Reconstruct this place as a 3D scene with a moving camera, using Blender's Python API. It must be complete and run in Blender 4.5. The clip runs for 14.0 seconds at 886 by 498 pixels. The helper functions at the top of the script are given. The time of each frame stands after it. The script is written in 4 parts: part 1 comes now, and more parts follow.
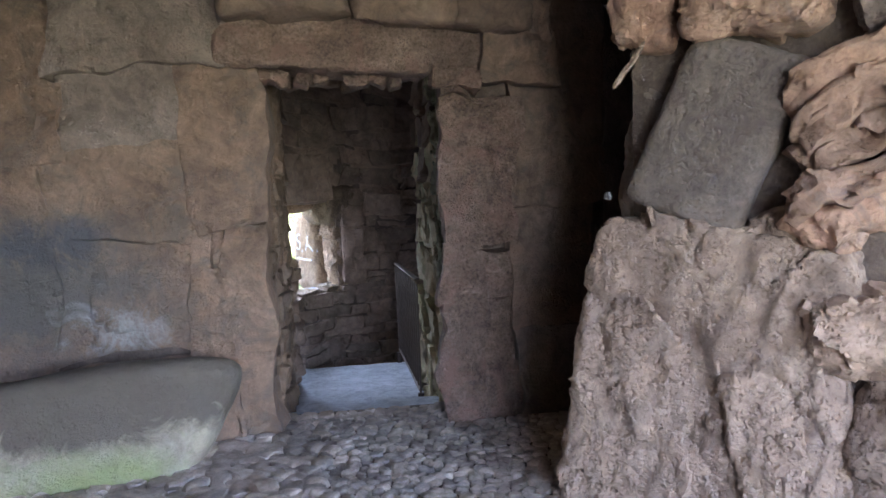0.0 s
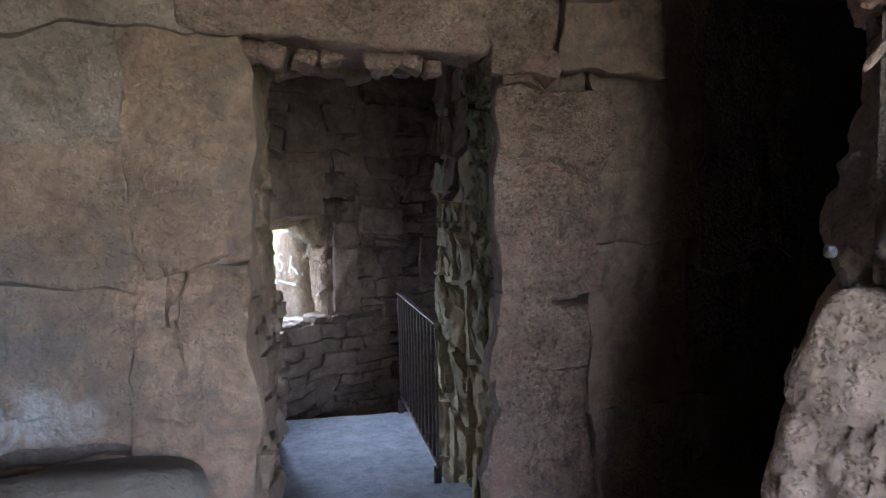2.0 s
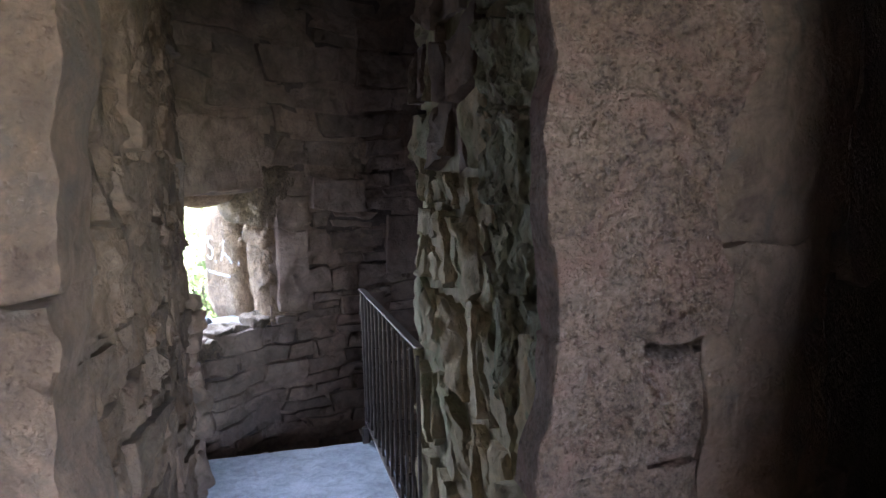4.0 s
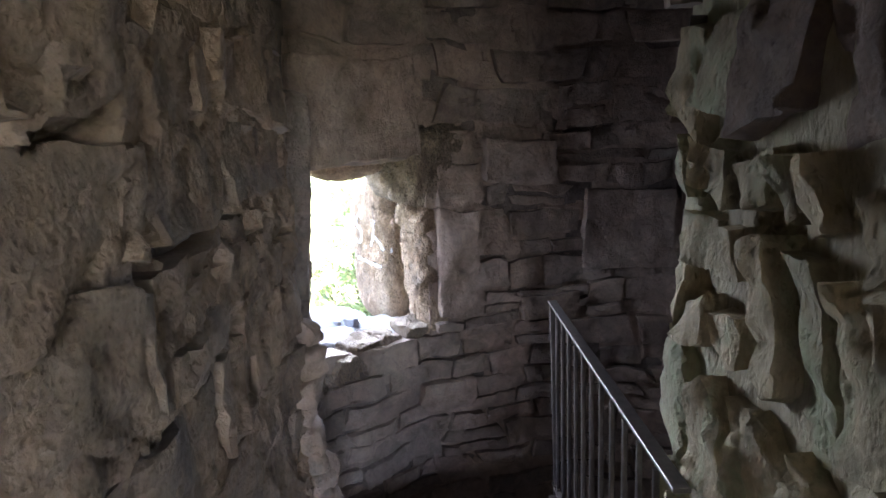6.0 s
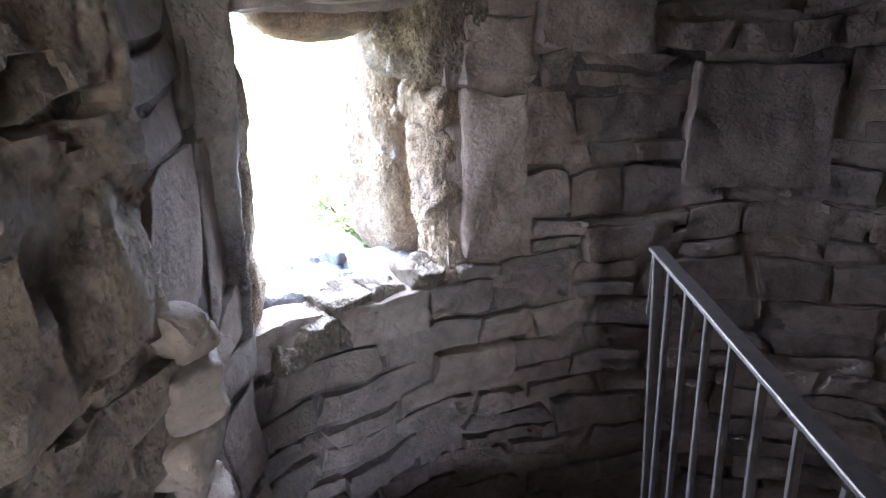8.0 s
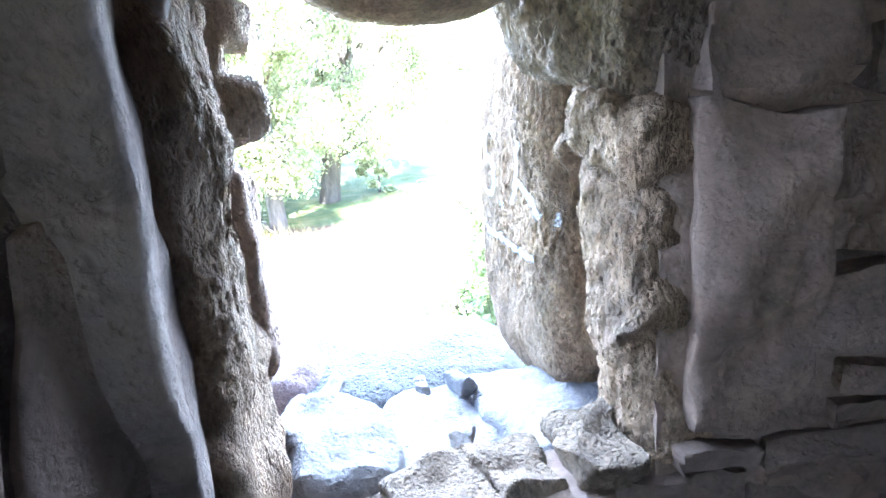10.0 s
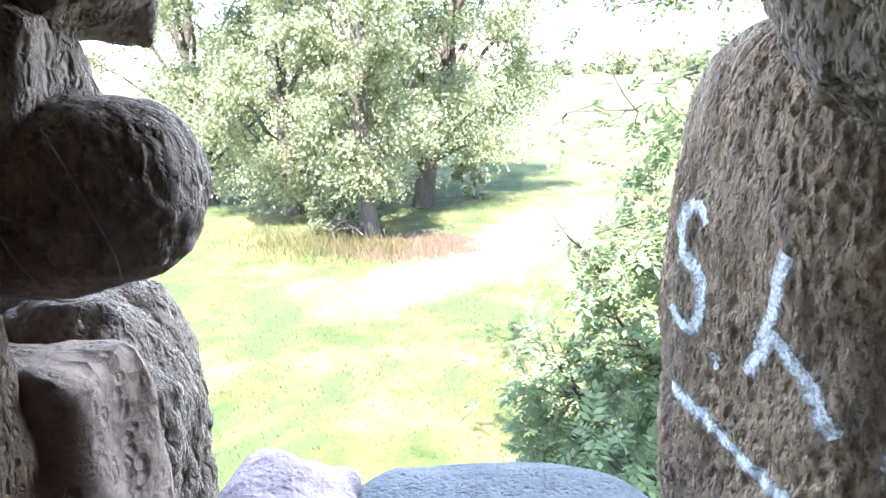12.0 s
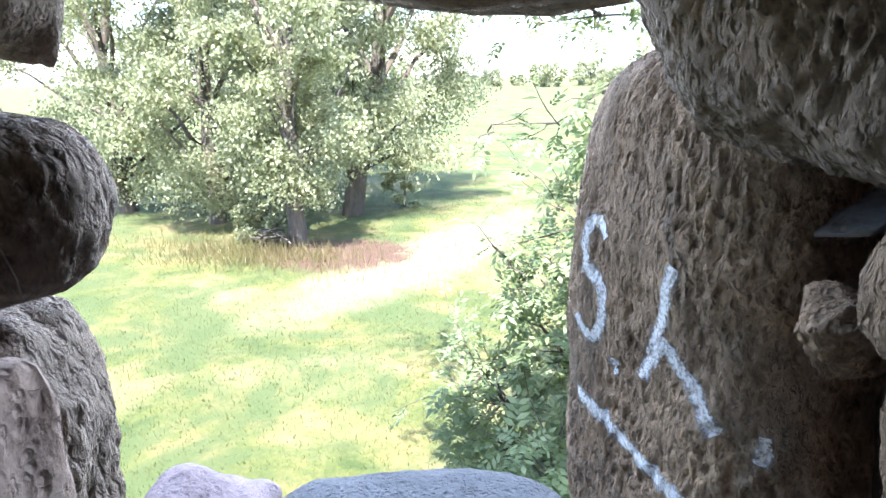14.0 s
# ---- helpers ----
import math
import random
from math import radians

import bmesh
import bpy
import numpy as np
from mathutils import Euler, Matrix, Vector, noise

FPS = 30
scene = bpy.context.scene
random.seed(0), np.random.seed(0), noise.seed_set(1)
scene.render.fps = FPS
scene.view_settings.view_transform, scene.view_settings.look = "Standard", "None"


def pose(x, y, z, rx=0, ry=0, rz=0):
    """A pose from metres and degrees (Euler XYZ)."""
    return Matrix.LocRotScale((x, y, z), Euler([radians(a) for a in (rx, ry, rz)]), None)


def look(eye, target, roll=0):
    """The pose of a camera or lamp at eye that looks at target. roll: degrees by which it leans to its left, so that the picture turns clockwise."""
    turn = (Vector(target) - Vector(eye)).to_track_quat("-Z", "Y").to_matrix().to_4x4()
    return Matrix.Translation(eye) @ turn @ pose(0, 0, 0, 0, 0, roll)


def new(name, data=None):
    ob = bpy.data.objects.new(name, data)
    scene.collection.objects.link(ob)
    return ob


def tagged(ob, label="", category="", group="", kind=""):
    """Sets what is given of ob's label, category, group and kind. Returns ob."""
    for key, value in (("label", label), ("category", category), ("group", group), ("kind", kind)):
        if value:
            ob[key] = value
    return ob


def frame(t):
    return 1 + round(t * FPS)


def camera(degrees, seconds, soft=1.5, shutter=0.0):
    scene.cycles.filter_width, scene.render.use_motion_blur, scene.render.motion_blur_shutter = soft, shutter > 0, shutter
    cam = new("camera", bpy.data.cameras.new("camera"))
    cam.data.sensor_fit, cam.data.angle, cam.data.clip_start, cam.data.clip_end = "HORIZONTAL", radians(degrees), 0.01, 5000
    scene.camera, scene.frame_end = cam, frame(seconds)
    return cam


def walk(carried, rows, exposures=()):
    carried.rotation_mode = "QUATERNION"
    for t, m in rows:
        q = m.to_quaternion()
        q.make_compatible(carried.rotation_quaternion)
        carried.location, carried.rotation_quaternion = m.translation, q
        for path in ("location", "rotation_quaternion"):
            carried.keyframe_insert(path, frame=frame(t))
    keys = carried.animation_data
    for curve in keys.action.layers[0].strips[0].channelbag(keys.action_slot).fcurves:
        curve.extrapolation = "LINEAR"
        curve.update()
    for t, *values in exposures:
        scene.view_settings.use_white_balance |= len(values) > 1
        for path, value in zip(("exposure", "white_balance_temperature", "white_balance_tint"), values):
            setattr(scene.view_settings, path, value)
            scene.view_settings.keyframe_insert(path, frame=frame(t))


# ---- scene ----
cam = camera(67.4, 14.0)
METRES, EYE, TILT, LEAN, TURN = 8.0, 1.5, 0.0, 0.0, -9.4
ROWS = [
    (0.0, 0.0, 0.0, 0.0, -0.16, -4.59, 1.95),
    (0.5, -0.0162, 0.0225, 0.0001, 1.59, -4.14, 0.7),
    (1.0, -0.0339, 0.0558, 0.0087, 1.68, -3.83, 0.21),
    (1.5, -0.0394, 0.1007, 0.0099, 0.76, -3.86, 0.12),
    (2.0, -0.043, 0.1464, 0.0138, -2.29, -4.08, 0.53),
    (4.5, -0.0516, 0.36, 0.0146, -5.77, -7.39, 0.49),
    (5.0, -0.0523, 0.4083, 0.0161, 3.78, -7.4, 1.87),
    (5.5, -0.0515, 0.4502, 0.0215, 8.98, -7.82, 2.0),
    (6.0, -0.0644, 0.4932, 0.0205, 9.13, -10.72, 1.68),
    (6.5, -0.0733, 0.5361, 0.0173, 9.09, -15.74, 2.39),
    (7.0, -0.0753, 0.5852, 0.0106, 9.49, -19.97, 1.67),
    (9.5, -0.121, 0.7601, -0.029, 20.53, -16.76, 2.81),
    (10.0, -0.1269, 0.8053, -0.0282, 27.43, -15.81, 3.95),
    (10.5, -0.1365, 0.8323, -0.0269, 34.76, -15.11, 4.21),
    (11.0, -0.1563, 0.8563, -0.0281, 35.96, -15.15, 3.36),
    (11.5, -0.1735, 0.879, -0.0277, 35.94, -15.19, 3.09),
    (12.0, -0.1892, 0.9003, -0.0267, 35.98, -15.13, 2.59),
    (12.5, -0.2041, 0.9095, -0.0242, 35.67, -15.04, 2.03),
    (13.0, -0.2093, 0.9108, -0.0215, 35.07, -14.87, 1.99),
    (13.5, -0.2008, 0.9087, -0.0214, 33.99, -14.66, 1.61),
    (14.0, -0.1847, 0.899, -0.025, 30.2, -14.6, 1.18),
]
walk(cam, [(t, pose(0, 0, EYE, TILT, LEAN, TURN) @ pose(METRES * x, METRES * y, METRES * z, 90 + pitch, roll, yaw)) for t, x, y, z, yaw, pitch, roll in ROWS],
     [(0, 4.08, 6000, 17), (2.2, 4.05, 5900, 15), (4.3, 4.45, 5950, 16), (5.5, 4.62, 6000, 16), (6.5, 4.7, 6050, 16), (7, 4.95, 6000, 17), (9.3, 5.3, 5500, 10), (10, 4.7, 5400, 10), (10.5, 4.1, 5400, 10), (11, 3.85, 5650, 11), (11.5, 3.5, 5800, 14), (12, 2.85, 5750, 12), (12.5, 2.5, 5780, 14), (14, 2.45, 5780, 14)])
# ---------------- light ----------------
world = bpy.data.worlds.new("sky")
scene.world = world
world.use_nodes = True
wn = world.node_tree.nodes
sky = wn.new("ShaderNodeTexSky")
sky.sky_type = "NISHITA"
sky.sun_disc = False
SUN_EL, SUN_AZ = radians(57), radians(152)
sky.sun_elevation, sky.sun_rotation = SUN_EL, SUN_AZ
wn["Background"].inputs["Strength"].default_value = 0.15
world.node_tree.links.new(sky.outputs[0], wn["Background"].inputs["Color"])
sun = new("sun", bpy.data.lights.new("sun", "SUN"))
sun.data.energy, sun.data.angle, sun.data.color = 5.0, radians(0.6), (1.0, 0.95, 0.86)
sd = Vector((math.sin(SUN_AZ) * math.cos(SUN_EL), math.cos(SUN_AZ) * math.cos(SUN_EL), math.sin(SUN_EL)))
sun.matrix_world = look(sd * 60, (0, 0, 0))


def area(name, eye, target, sx, sy, watts, colour):
    lamp = new(name, bpy.data.lights.new(name, "AREA"))
    lamp.data.shape, lamp.data.size, lamp.data.size_y = "RECTANGLE", sx, sy
    lamp.data.energy, lamp.data.color = watts, colour
    lamp.matrix_world = look(eye, target)
    return lamp


# daylight that falls in at the cave mouth, behind the start of the walk
area("mouth_daylight", (0.72, -2.7, 1.5), (0.5, 2.0, 1.0), 1.0, 2.0, 3.0, (1.0, 0.96, 0.93))
area("loophole_skylight", (-1.1, 9.7, 1.7), (-0.45, 7.8, 0.8), 3.4, 1.7, 62, (0.80, 0.89, 1.0))
area("loophole_daylight", (-0.37, 7.58, 0.95), (1.2, 6.1, -0.05), 0.36, 0.80, 0.8, (0.74, 0.85, 1.0))



# ---------------- materials ----------------
def mat(name, rough=0.9):
    m = bpy.data.materials.new(name)
    m.use_nodes = True
    b = m.node_tree.nodes["Principled BSDF"]
    b.inputs["Roughness"].default_value = rough
    return m, m.node_tree.nodes, m.node_tree.links, b


def noise_node(N, L, vec, scale, detail=6, rough=0.6, dist=0.0):
    n = N.new("ShaderNodeTexNoise")
    n.inputs["Scale"].default_value, n.inputs["Detail"].default_value = scale, detail
    n.inputs["Roughness"].default_value, n.inputs["Distortion"].default_value = rough, dist
    L.new(vec, n.inputs["Vector"])
    return n.outputs["Fac"]


def ramp(N, L, fac, *stops):
    r = N.new("ShaderNodeValToRGB")
    el = r.color_ramp.elements
    while len(el) < len(stops):
        el.new(0.5)
    for e, (p, c) in zip(el, stops):
        e.position, e.color = p, (*c, 1)
    L.new(fac, r.inputs["Fac"])
    return r.outputs["Color"]


def mix(N, L, fac, a, b, mode="MIX"):
    m = N.new("ShaderNodeMix")
    m.data_type, m.blend_type = "RGBA", mode
    for sock, v in (("Factor", fac), ("A", a), ("B", b)):
        s = [i for i in m.inputs if i.name == sock and i.enabled][0]
        if isinstance(v, (int, float)):
            s.default_value = v
        elif isinstance(v, tuple):
            s.default_value = (*v, 1)
        else:
            L.new(v, s)
    return [o for o in m.outputs if o.enabled][0]


def bump(N, L, b, height, strength, distance, chain=None):
    n = N.new("ShaderNodeBump")
    n.inputs["Strength"].default_value, n.inputs["Distance"].default_value = strength, distance
    L.new(height, n.inputs["Height"])
    if chain is not None:
        L.new(chain, n.inputs["Normal"])
    L.new(n.outputs["Normal"], b.inputs["Normal"])
    return n.outputs["Normal"]


def rock(name, dark, mid, light, stain=None, stain_at=0.55, grain=1.0, pits=0.5, streak=(1, 1, 1), spread=0.35, pit_depth=0.009, crisp=0.26, blotches=()):
    """Weathered stone: broad tone drift, stains, grain and pits; each block has a tone of its own."""
    m, N, L, b = mat(name, 0.93)
    geo = N.new("ShaderNodeNewGeometry")
    obj = N.new("ShaderNodeObjectInfo")
    mp = N.new("ShaderNodeMapping")
    mp.inputs["Scale"].default_value = streak
    L.new(geo.outputs["Position"], mp.inputs["Vector"])
    P = mp.outputs["Vector"]
    big = noise_node(N, L, P, 2.2, 5, 0.65, 0.6)
    col = ramp(N, L, big, (0.3, dark), (0.5, mid), (0.72, light))
    fine = noise_node(N, L, P, 38 * grain, 8, 0.75)
    col = mix(N, L, crisp, col, ramp(N, L, fine, (0.32, (0.35, 0.33, 0.31)), (0.5, (0.95, 0.95, 0.95)), (0.7, (1.4, 1.36, 1.3))), "MULTIPLY")
    mid_n = noise_node(N, L, P, 10, 6, 0.7, 0.8)
    col = mix(N, L, 0.7, col, ramp(N, L, mid_n, (0.33, (0.62, 0.60, 0.60)), (0.5, (1.0, 1.0, 1.0)), (0.66, (1.32, 1.27, 1.2))), "MULTIPLY")
    tone = ramp(N, L, obj.outputs["Random"], (0.0, (1 - spread, 1 - spread * 0.98, 1 - spread * 0.93)), (0.5, (1.0, 0.98, 0.97)), (1.0, (1 + spread, 1 + spread * 0.8, 1 + spread * 0.65)))
    col = mix(N, L, 0.8, col, tone, "MULTIPLY")
    if stain is not None:
        s = noise_node(N, L, P, 3.4, 7, 0.7, 1.2)
        col = mix(N, L, ramp(N, L, s, (stain_at - 0.06, (0, 0, 0)), (stain_at + 0.08, (0.85, 0.85, 0.85))), col, stain)
    # single large stains of their own place and shape
    for place, reach, tint, lo, hi in blotches:
        bm_, bg = N.new("ShaderNodeMapping"), N.new("ShaderNodeTexGradient")
        bm_.vector_type, bg.gradient_type = "TEXTURE", "SPHERICAL"
        bm_.inputs["Location"].default_value, bm_.inputs["Scale"].default_value = place, reach
        L.new(geo.outputs["Position"], bm_.inputs["Vector"])
        L.new(bm_.outputs[0], bg.inputs[0])
        bk = N.new("ShaderNodeMath")
        bk.operation = "MULTIPLY"
        L.new(bg.outputs["Fac"], bk.inputs[0])
        L.new(noise_node(N, L, P, 4.5, 7, 0.7, 0.8), bk.inputs[1])
        col = mix(N, L, ramp(N, L, bk.outputs[0], (lo, (0, 0, 0)), (hi, (0.9, 0.9, 0.9))), col, tint)
    L.new(col, b.inputs["Base Color"])
    wob = N.new("ShaderNodeVectorMath")
    wob.operation = "MULTIPLY_ADD"
    wn_ = N.new("ShaderNodeTexNoise")
    wn_.inputs["Scale"].default_value = 30 * grain
    L.new(P, wn_.inputs["Vector"])
    L.new(wn_.outputs["Color"], wob.inputs[0])
    wob.inputs[1].default_value = (0.014, 0.014, 0.014)
    L.new(P, wob.inputs[2])
    vor = N.new("ShaderNodeTexVoronoi")
    vor.inputs["Scale"].default_value = 62 * grain
    L.new(wob.outputs[0], vor.inputs["Vector"])
    hole = N.new("ShaderNodeMapRange")
    hole.interpolation_type = "SMOOTHSTEP"
    hole.inputs["From Min"].default_value, hole.inputs["From Max"].default_value = 0.10, 0.50
    L.new(vor.outputs["Distance"], hole.inputs["Value"])
    vor2 = N.new("ShaderNodeTexVoronoi")
    vor2.inputs["Scale"].default_value = 27 * grain
    L.new(wob.outputs[0], vor2.inputs["Vector"])
    hole2 = N.new("ShaderNodeMapRange")
    hole2.interpolation_type = "SMOOTHSTEP"
    hole2.inputs["From Min"].default_value, hole2.inputs["From Max"].default_value = 0.05, 0.42
    L.new(vor2.outputs["Distance"], hole2.inputs["Value"])
    patch = N.new("ShaderNodeMapRange")
    patch.inputs["From Min"].default_value, patch.inputs["From Max"].default_value = 0.42, 0.62
    L.new(noise_node(N, L, P, 16 * grain, 4, 0.7), patch.inputs["Value"])
    keep = N.new("ShaderNodeMath")
    keep.operation = "MAXIMUM"
    L.new(hole.outputs[0], keep.inputs[0])
    L.new(patch.outputs[0], keep.inputs[1])
    both = N.new("ShaderNodeMath")
    both.operation = "MULTIPLY"
    L.new(keep.outputs[0], both.inputs[0])
    L.new(hole2.outputs[0], both.inputs[1])
    n1 = bump(N, L, b, noise_node(N, L, P, 9, 9, 0.75), 0.8, 0.035)
    n2 = bump(N, L, b, fine, min(1.0, 1.6 * crisp), 0.010, n1)
    bump(N, L, b, both.outputs[0], pits, pit_depth, n2)
    return m


M_WALL = rock("brown_sandstone", (0.165, 0.122, 0.098), (0.24, 0.178, 0.143), (0.31, 0.242, 0.195), (0.15, 0.126, 0.112), 0.6, 1.0, 0.4, (1, 1, 1), 0.14, 0.007, 0.15)
M_RUBBLE = rock("ochre_stained_rubble", (0.125, 0.09, 0.07), (0.195, 0.143, 0.11), (0.275, 0.21, 0.162), (0.17, 0.105, 0.062), 0.57, 1.0, 0.45, (1, 1, 1), 0.3, 0.008, 0.3)
M_RED = rock("red_sandstone", (0.28, 0.175, 0.13), (0.38, 0.25, 0.19), (0.47, 0.34, 0.265), (0.25, 0.20, 0.18), 0.6)
M_GREY = rock("pale_sandstone", (0.26, 0.192, 0.158), (0.36, 0.272, 0.222), (0.46, 0.362, 0.30), (0.23, 0.18, 0.155), 0.6, 1.0, 0.8)
M_DARK = rock("dark_brown_slab", (0.15, 0.122, 0.108), (0.215, 0.18, 0.162), (0.285, 0.245, 0.222), (0.13, 0.105, 0.098), 0.6)
M_MOSS = rock("lichened_stone", (0.25, 0.205, 0.13), (0.40, 0.345, 0.23), (0.53, 0.47, 0.33), (0.35, 0.375, 0.235), 0.58, 1.2, 0.6, (1, 1, 0.6), 0.25, 0.009, 0.2)
M_LICHEN = rock("green_lichened_rock", (0.17, 0.175, 0.115), (0.30, 0.315, 0.22), (0.46, 0.48, 0.36), (0.20, 0.165, 0.12), 0.53, 0.7, 1.0, (1, 1, 0.6), 0.15, 0.016, 0.4)
M_PIER = rock("mottled_pink_sandstone", (0.165, 0.116, 0.098), (0.24, 0.178, 0.152), (0.335, 0.262, 0.228), (0.275, 0.172, 0.148), 0.56, 1.5, 0.8, (1, 1, 1), 0.15, 0.010, 0.8)
M_PITTED = rock("dark_pitted_stone", (0.105, 0.08, 0.06), (0.165, 0.128, 0.095), (0.24, 0.19, 0.145), (0.11, 0.085, 0.065), 0.58, 2.0, 1.0, (1, 1, 0.6), 0.15, 0.015, 0.7)
M_TOWER = rock("tower_stone", (0.17, 0.125, 0.104), (0.245, 0.188, 0.158), (0.32, 0.26, 0.222), (0.15, 0.118, 0.102), 0.6, 1.0, 0.35, (1, 1, 1), 0.28, 0.007, 0.13)
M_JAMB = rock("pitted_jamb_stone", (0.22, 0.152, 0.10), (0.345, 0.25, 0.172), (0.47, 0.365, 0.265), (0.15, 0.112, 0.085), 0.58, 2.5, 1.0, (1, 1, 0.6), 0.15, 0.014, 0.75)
# paler copy of the jamb stone, missing bounce light put into its colour
M_JAMB_LIT = rock("brightened_jamb_stone", (0.30, 0.235, 0.175), (0.42, 0.345, 0.275), (0.54, 0.46, 0.385), (0.24, 0.185, 0.14), 0.6, 2.5, 1.0, (1, 1, 0.6), 0.1, 0.014, 0.75)
M_SILL = rock("grey_sill_stone", (0.14, 0.14, 0.15), (0.22, 0.22, 0.235), (0.32, 0.32, 0.335), (0.17, 0.165, 0.18), 0.62, 1.0, 0.5, (1, 1, 1), 0.15)
# sill stone with its colour darkened to offset the strong lamp close above
M_DOME = rock("darkened_sill_stone", (0.03, 0.034, 0.042), (0.055, 0.061, 0.072), (0.09, 0.097, 0.11), None, 0.62, 1.4, 0.8, (1, 1, 1), 0.1)
M_PINK = rock("pinkish_sill_stone", (0.22, 0.165, 0.165), (0.29, 0.225, 0.23), (0.37, 0.30, 0.31), None, 0.62)
M_MORTAR = rock("dark_mortar", (0.085, 0.068, 0.058), (0.135, 0.108, 0.094), (0.20, 0.16, 0.14), None, 0.6, 1.3)
# grey slab stone, the sky light's blue cast put into its colour
M_SLAB = rock("skylit_blue_landing_slab", (0.31, 0.355, 0.43), (0.39, 0.44, 0.53), (0.47, 0.52, 0.61), (0.25, 0.25, 0.26), 0.66, 1.0, 0.25, (1, 1, 1), 0.05)
M_EARTH = rock("trodden_earth", (0.08, 0.07, 0.062), (0.12, 0.105, 0.095), (0.18, 0.16, 0.145), None, 0.6, 1.3)
M_COBBLE = rock("floor_cobble", (0.24, 0.21, 0.195), (0.36, 0.325, 0.305), (0.48, 0.45, 0.43), (0.24, 0.23, 0.235), 0.6, 1.2, 0.3)


M_NORTH = rock("sooty_brown_sandstone", (0.145, 0.105, 0.085), (0.23, 0.164, 0.128), (0.32, 0.235, 0.183), (0.15, 0.122, 0.106), 0.53, 1.0, 0.45, (1, 1, 1), 0.10, 0.007, 0.22,
               (((-1.75, 3.9, 1.05), (1.1, 0.8, 0.62), (0.115, 0.116, 0.122), 0.06, 0.34), ((-1.25, 3.9, 0.80), (0.8, 0.8, 0.5), (0.30, 0.31, 0.335), 0.33, 0.48), ((-1.55, 3.9, 1.30), (0.6, 0.8, 0.30), (0.085, 0.092, 0.115), 0.2, 0.36)))
M_BENCH = rock("sooty_and_algae_green_boulder", (0.25, 0.235, 0.205), (0.33, 0.315, 0.27), (0.41, 0.395, 0.34), (0.25, 0.275, 0.19), 0.56, 1.0, 0.4, (1, 1, 1), 0.05, 0.006, 0.2,
               (((-1.6, 3.75, 0.80), (4.0, 2.5, 0.66), (0.105, 0.09, 0.08), 0.11, 0.17), ((-1.2, 3.45, 0.14), (0.7, 0.6, 0.25), (0.25, 0.30, 0.15), 0.12, 0.40)))


def plain(name, colour, rough=0.5, metal=0.0):
    m, N, L, b = mat(name, rough)
    geo = N.new("ShaderNodeNewGeometry")
    f = noise_node(N, L, geo.outputs["Position"], 30, 6, 0.7)
    c = ramp(N, L, f, (0.3, tuple(v * 0.65 for v in colour)), (0.7, tuple(v * 1.25 for v in colour)))
    L.new(c, b.inputs["Base Color"])
    b.inputs["Metallic"].default_value = metal
    bump(N, L, b, f, 0.25, 0.002)
    return m


M_IRON = plain("worn_painted_iron", (0.12, 0.10, 0.095), 0.42, 0.6)


def leafy(name, a, bcol, c):
    m, N, L, b = mat(name, 0.55)
    geo = N.new("ShaderNodeNewGeometry")
    col = ramp(N, L, geo.outputs["Random Per Island"], (0.0, a), (0.5, bcol), (1.0, c))
    L.new(col, b.inputs["Base Color"])
    tr = N.new("ShaderNodeBsdfTranslucent")
    L.new(col, tr.inputs["Color"])
    ms = N.new("ShaderNodeMixShader")
    ms.inputs[0].default_value = 0.45
    L.new(b.outputs[0], ms.inputs[1])
    L.new(tr.outputs[0], ms.inputs[2])
    L.new(ms.outputs[0], N["Material Output"].inputs["Surface"])
    return m


M_LEAF = leafy("willow_leaves", (0.20, 0.225, 0.11), (0.30, 0.32, 0.178), (0.41, 0.415, 0.262))
M_ASH = leafy("ash_leaves", (0.17, 0.225, 0.10), (0.245, 0.305, 0.148), (0.33, 0.38, 0.205))
M_GRASS = leafy("meadow_grass", (0.06, 0.085, 0.02), (0.105, 0.12, 0.033), (0.165, 0.145, 0.055))
M_REED = leafy("dry_reeds", (0.11, 0.11, 0.035), (0.18, 0.15, 0.06), (0.25, 0.20, 0.10))
M_BARK = rock("tree_bark", (0.06, 0.05, 0.04), (0.12, 0.10, 0.08), (0.20, 0.17, 0.14), None, 0.6, 1.0, 0.8, (1, 1, 0.2))


# ---------------- mesh helpers ----------------
def link_mesh(name, verts, faces, material, parent=None, at=None, smooth=True):
    me = bpy.data.meshes.new(name)
    v = np.asarray(verts, float)
    if at is not None:
        v = v - np.asarray(at)
    me.from_pydata(v.tolist(), [], [list(f) for f in faces])
    me.materials.append(material)
    if smooth:
        me.polygons.foreach_set("use_smooth", [True] * len(me.polygons))
        me.set_sharp_from_angle(angle=radians(38))
    ob = new(name, me)
    if at is not None:
        ob.location = at
    if parent is not None:
        ob.parent = parent
    return ob


GRIDS = {}


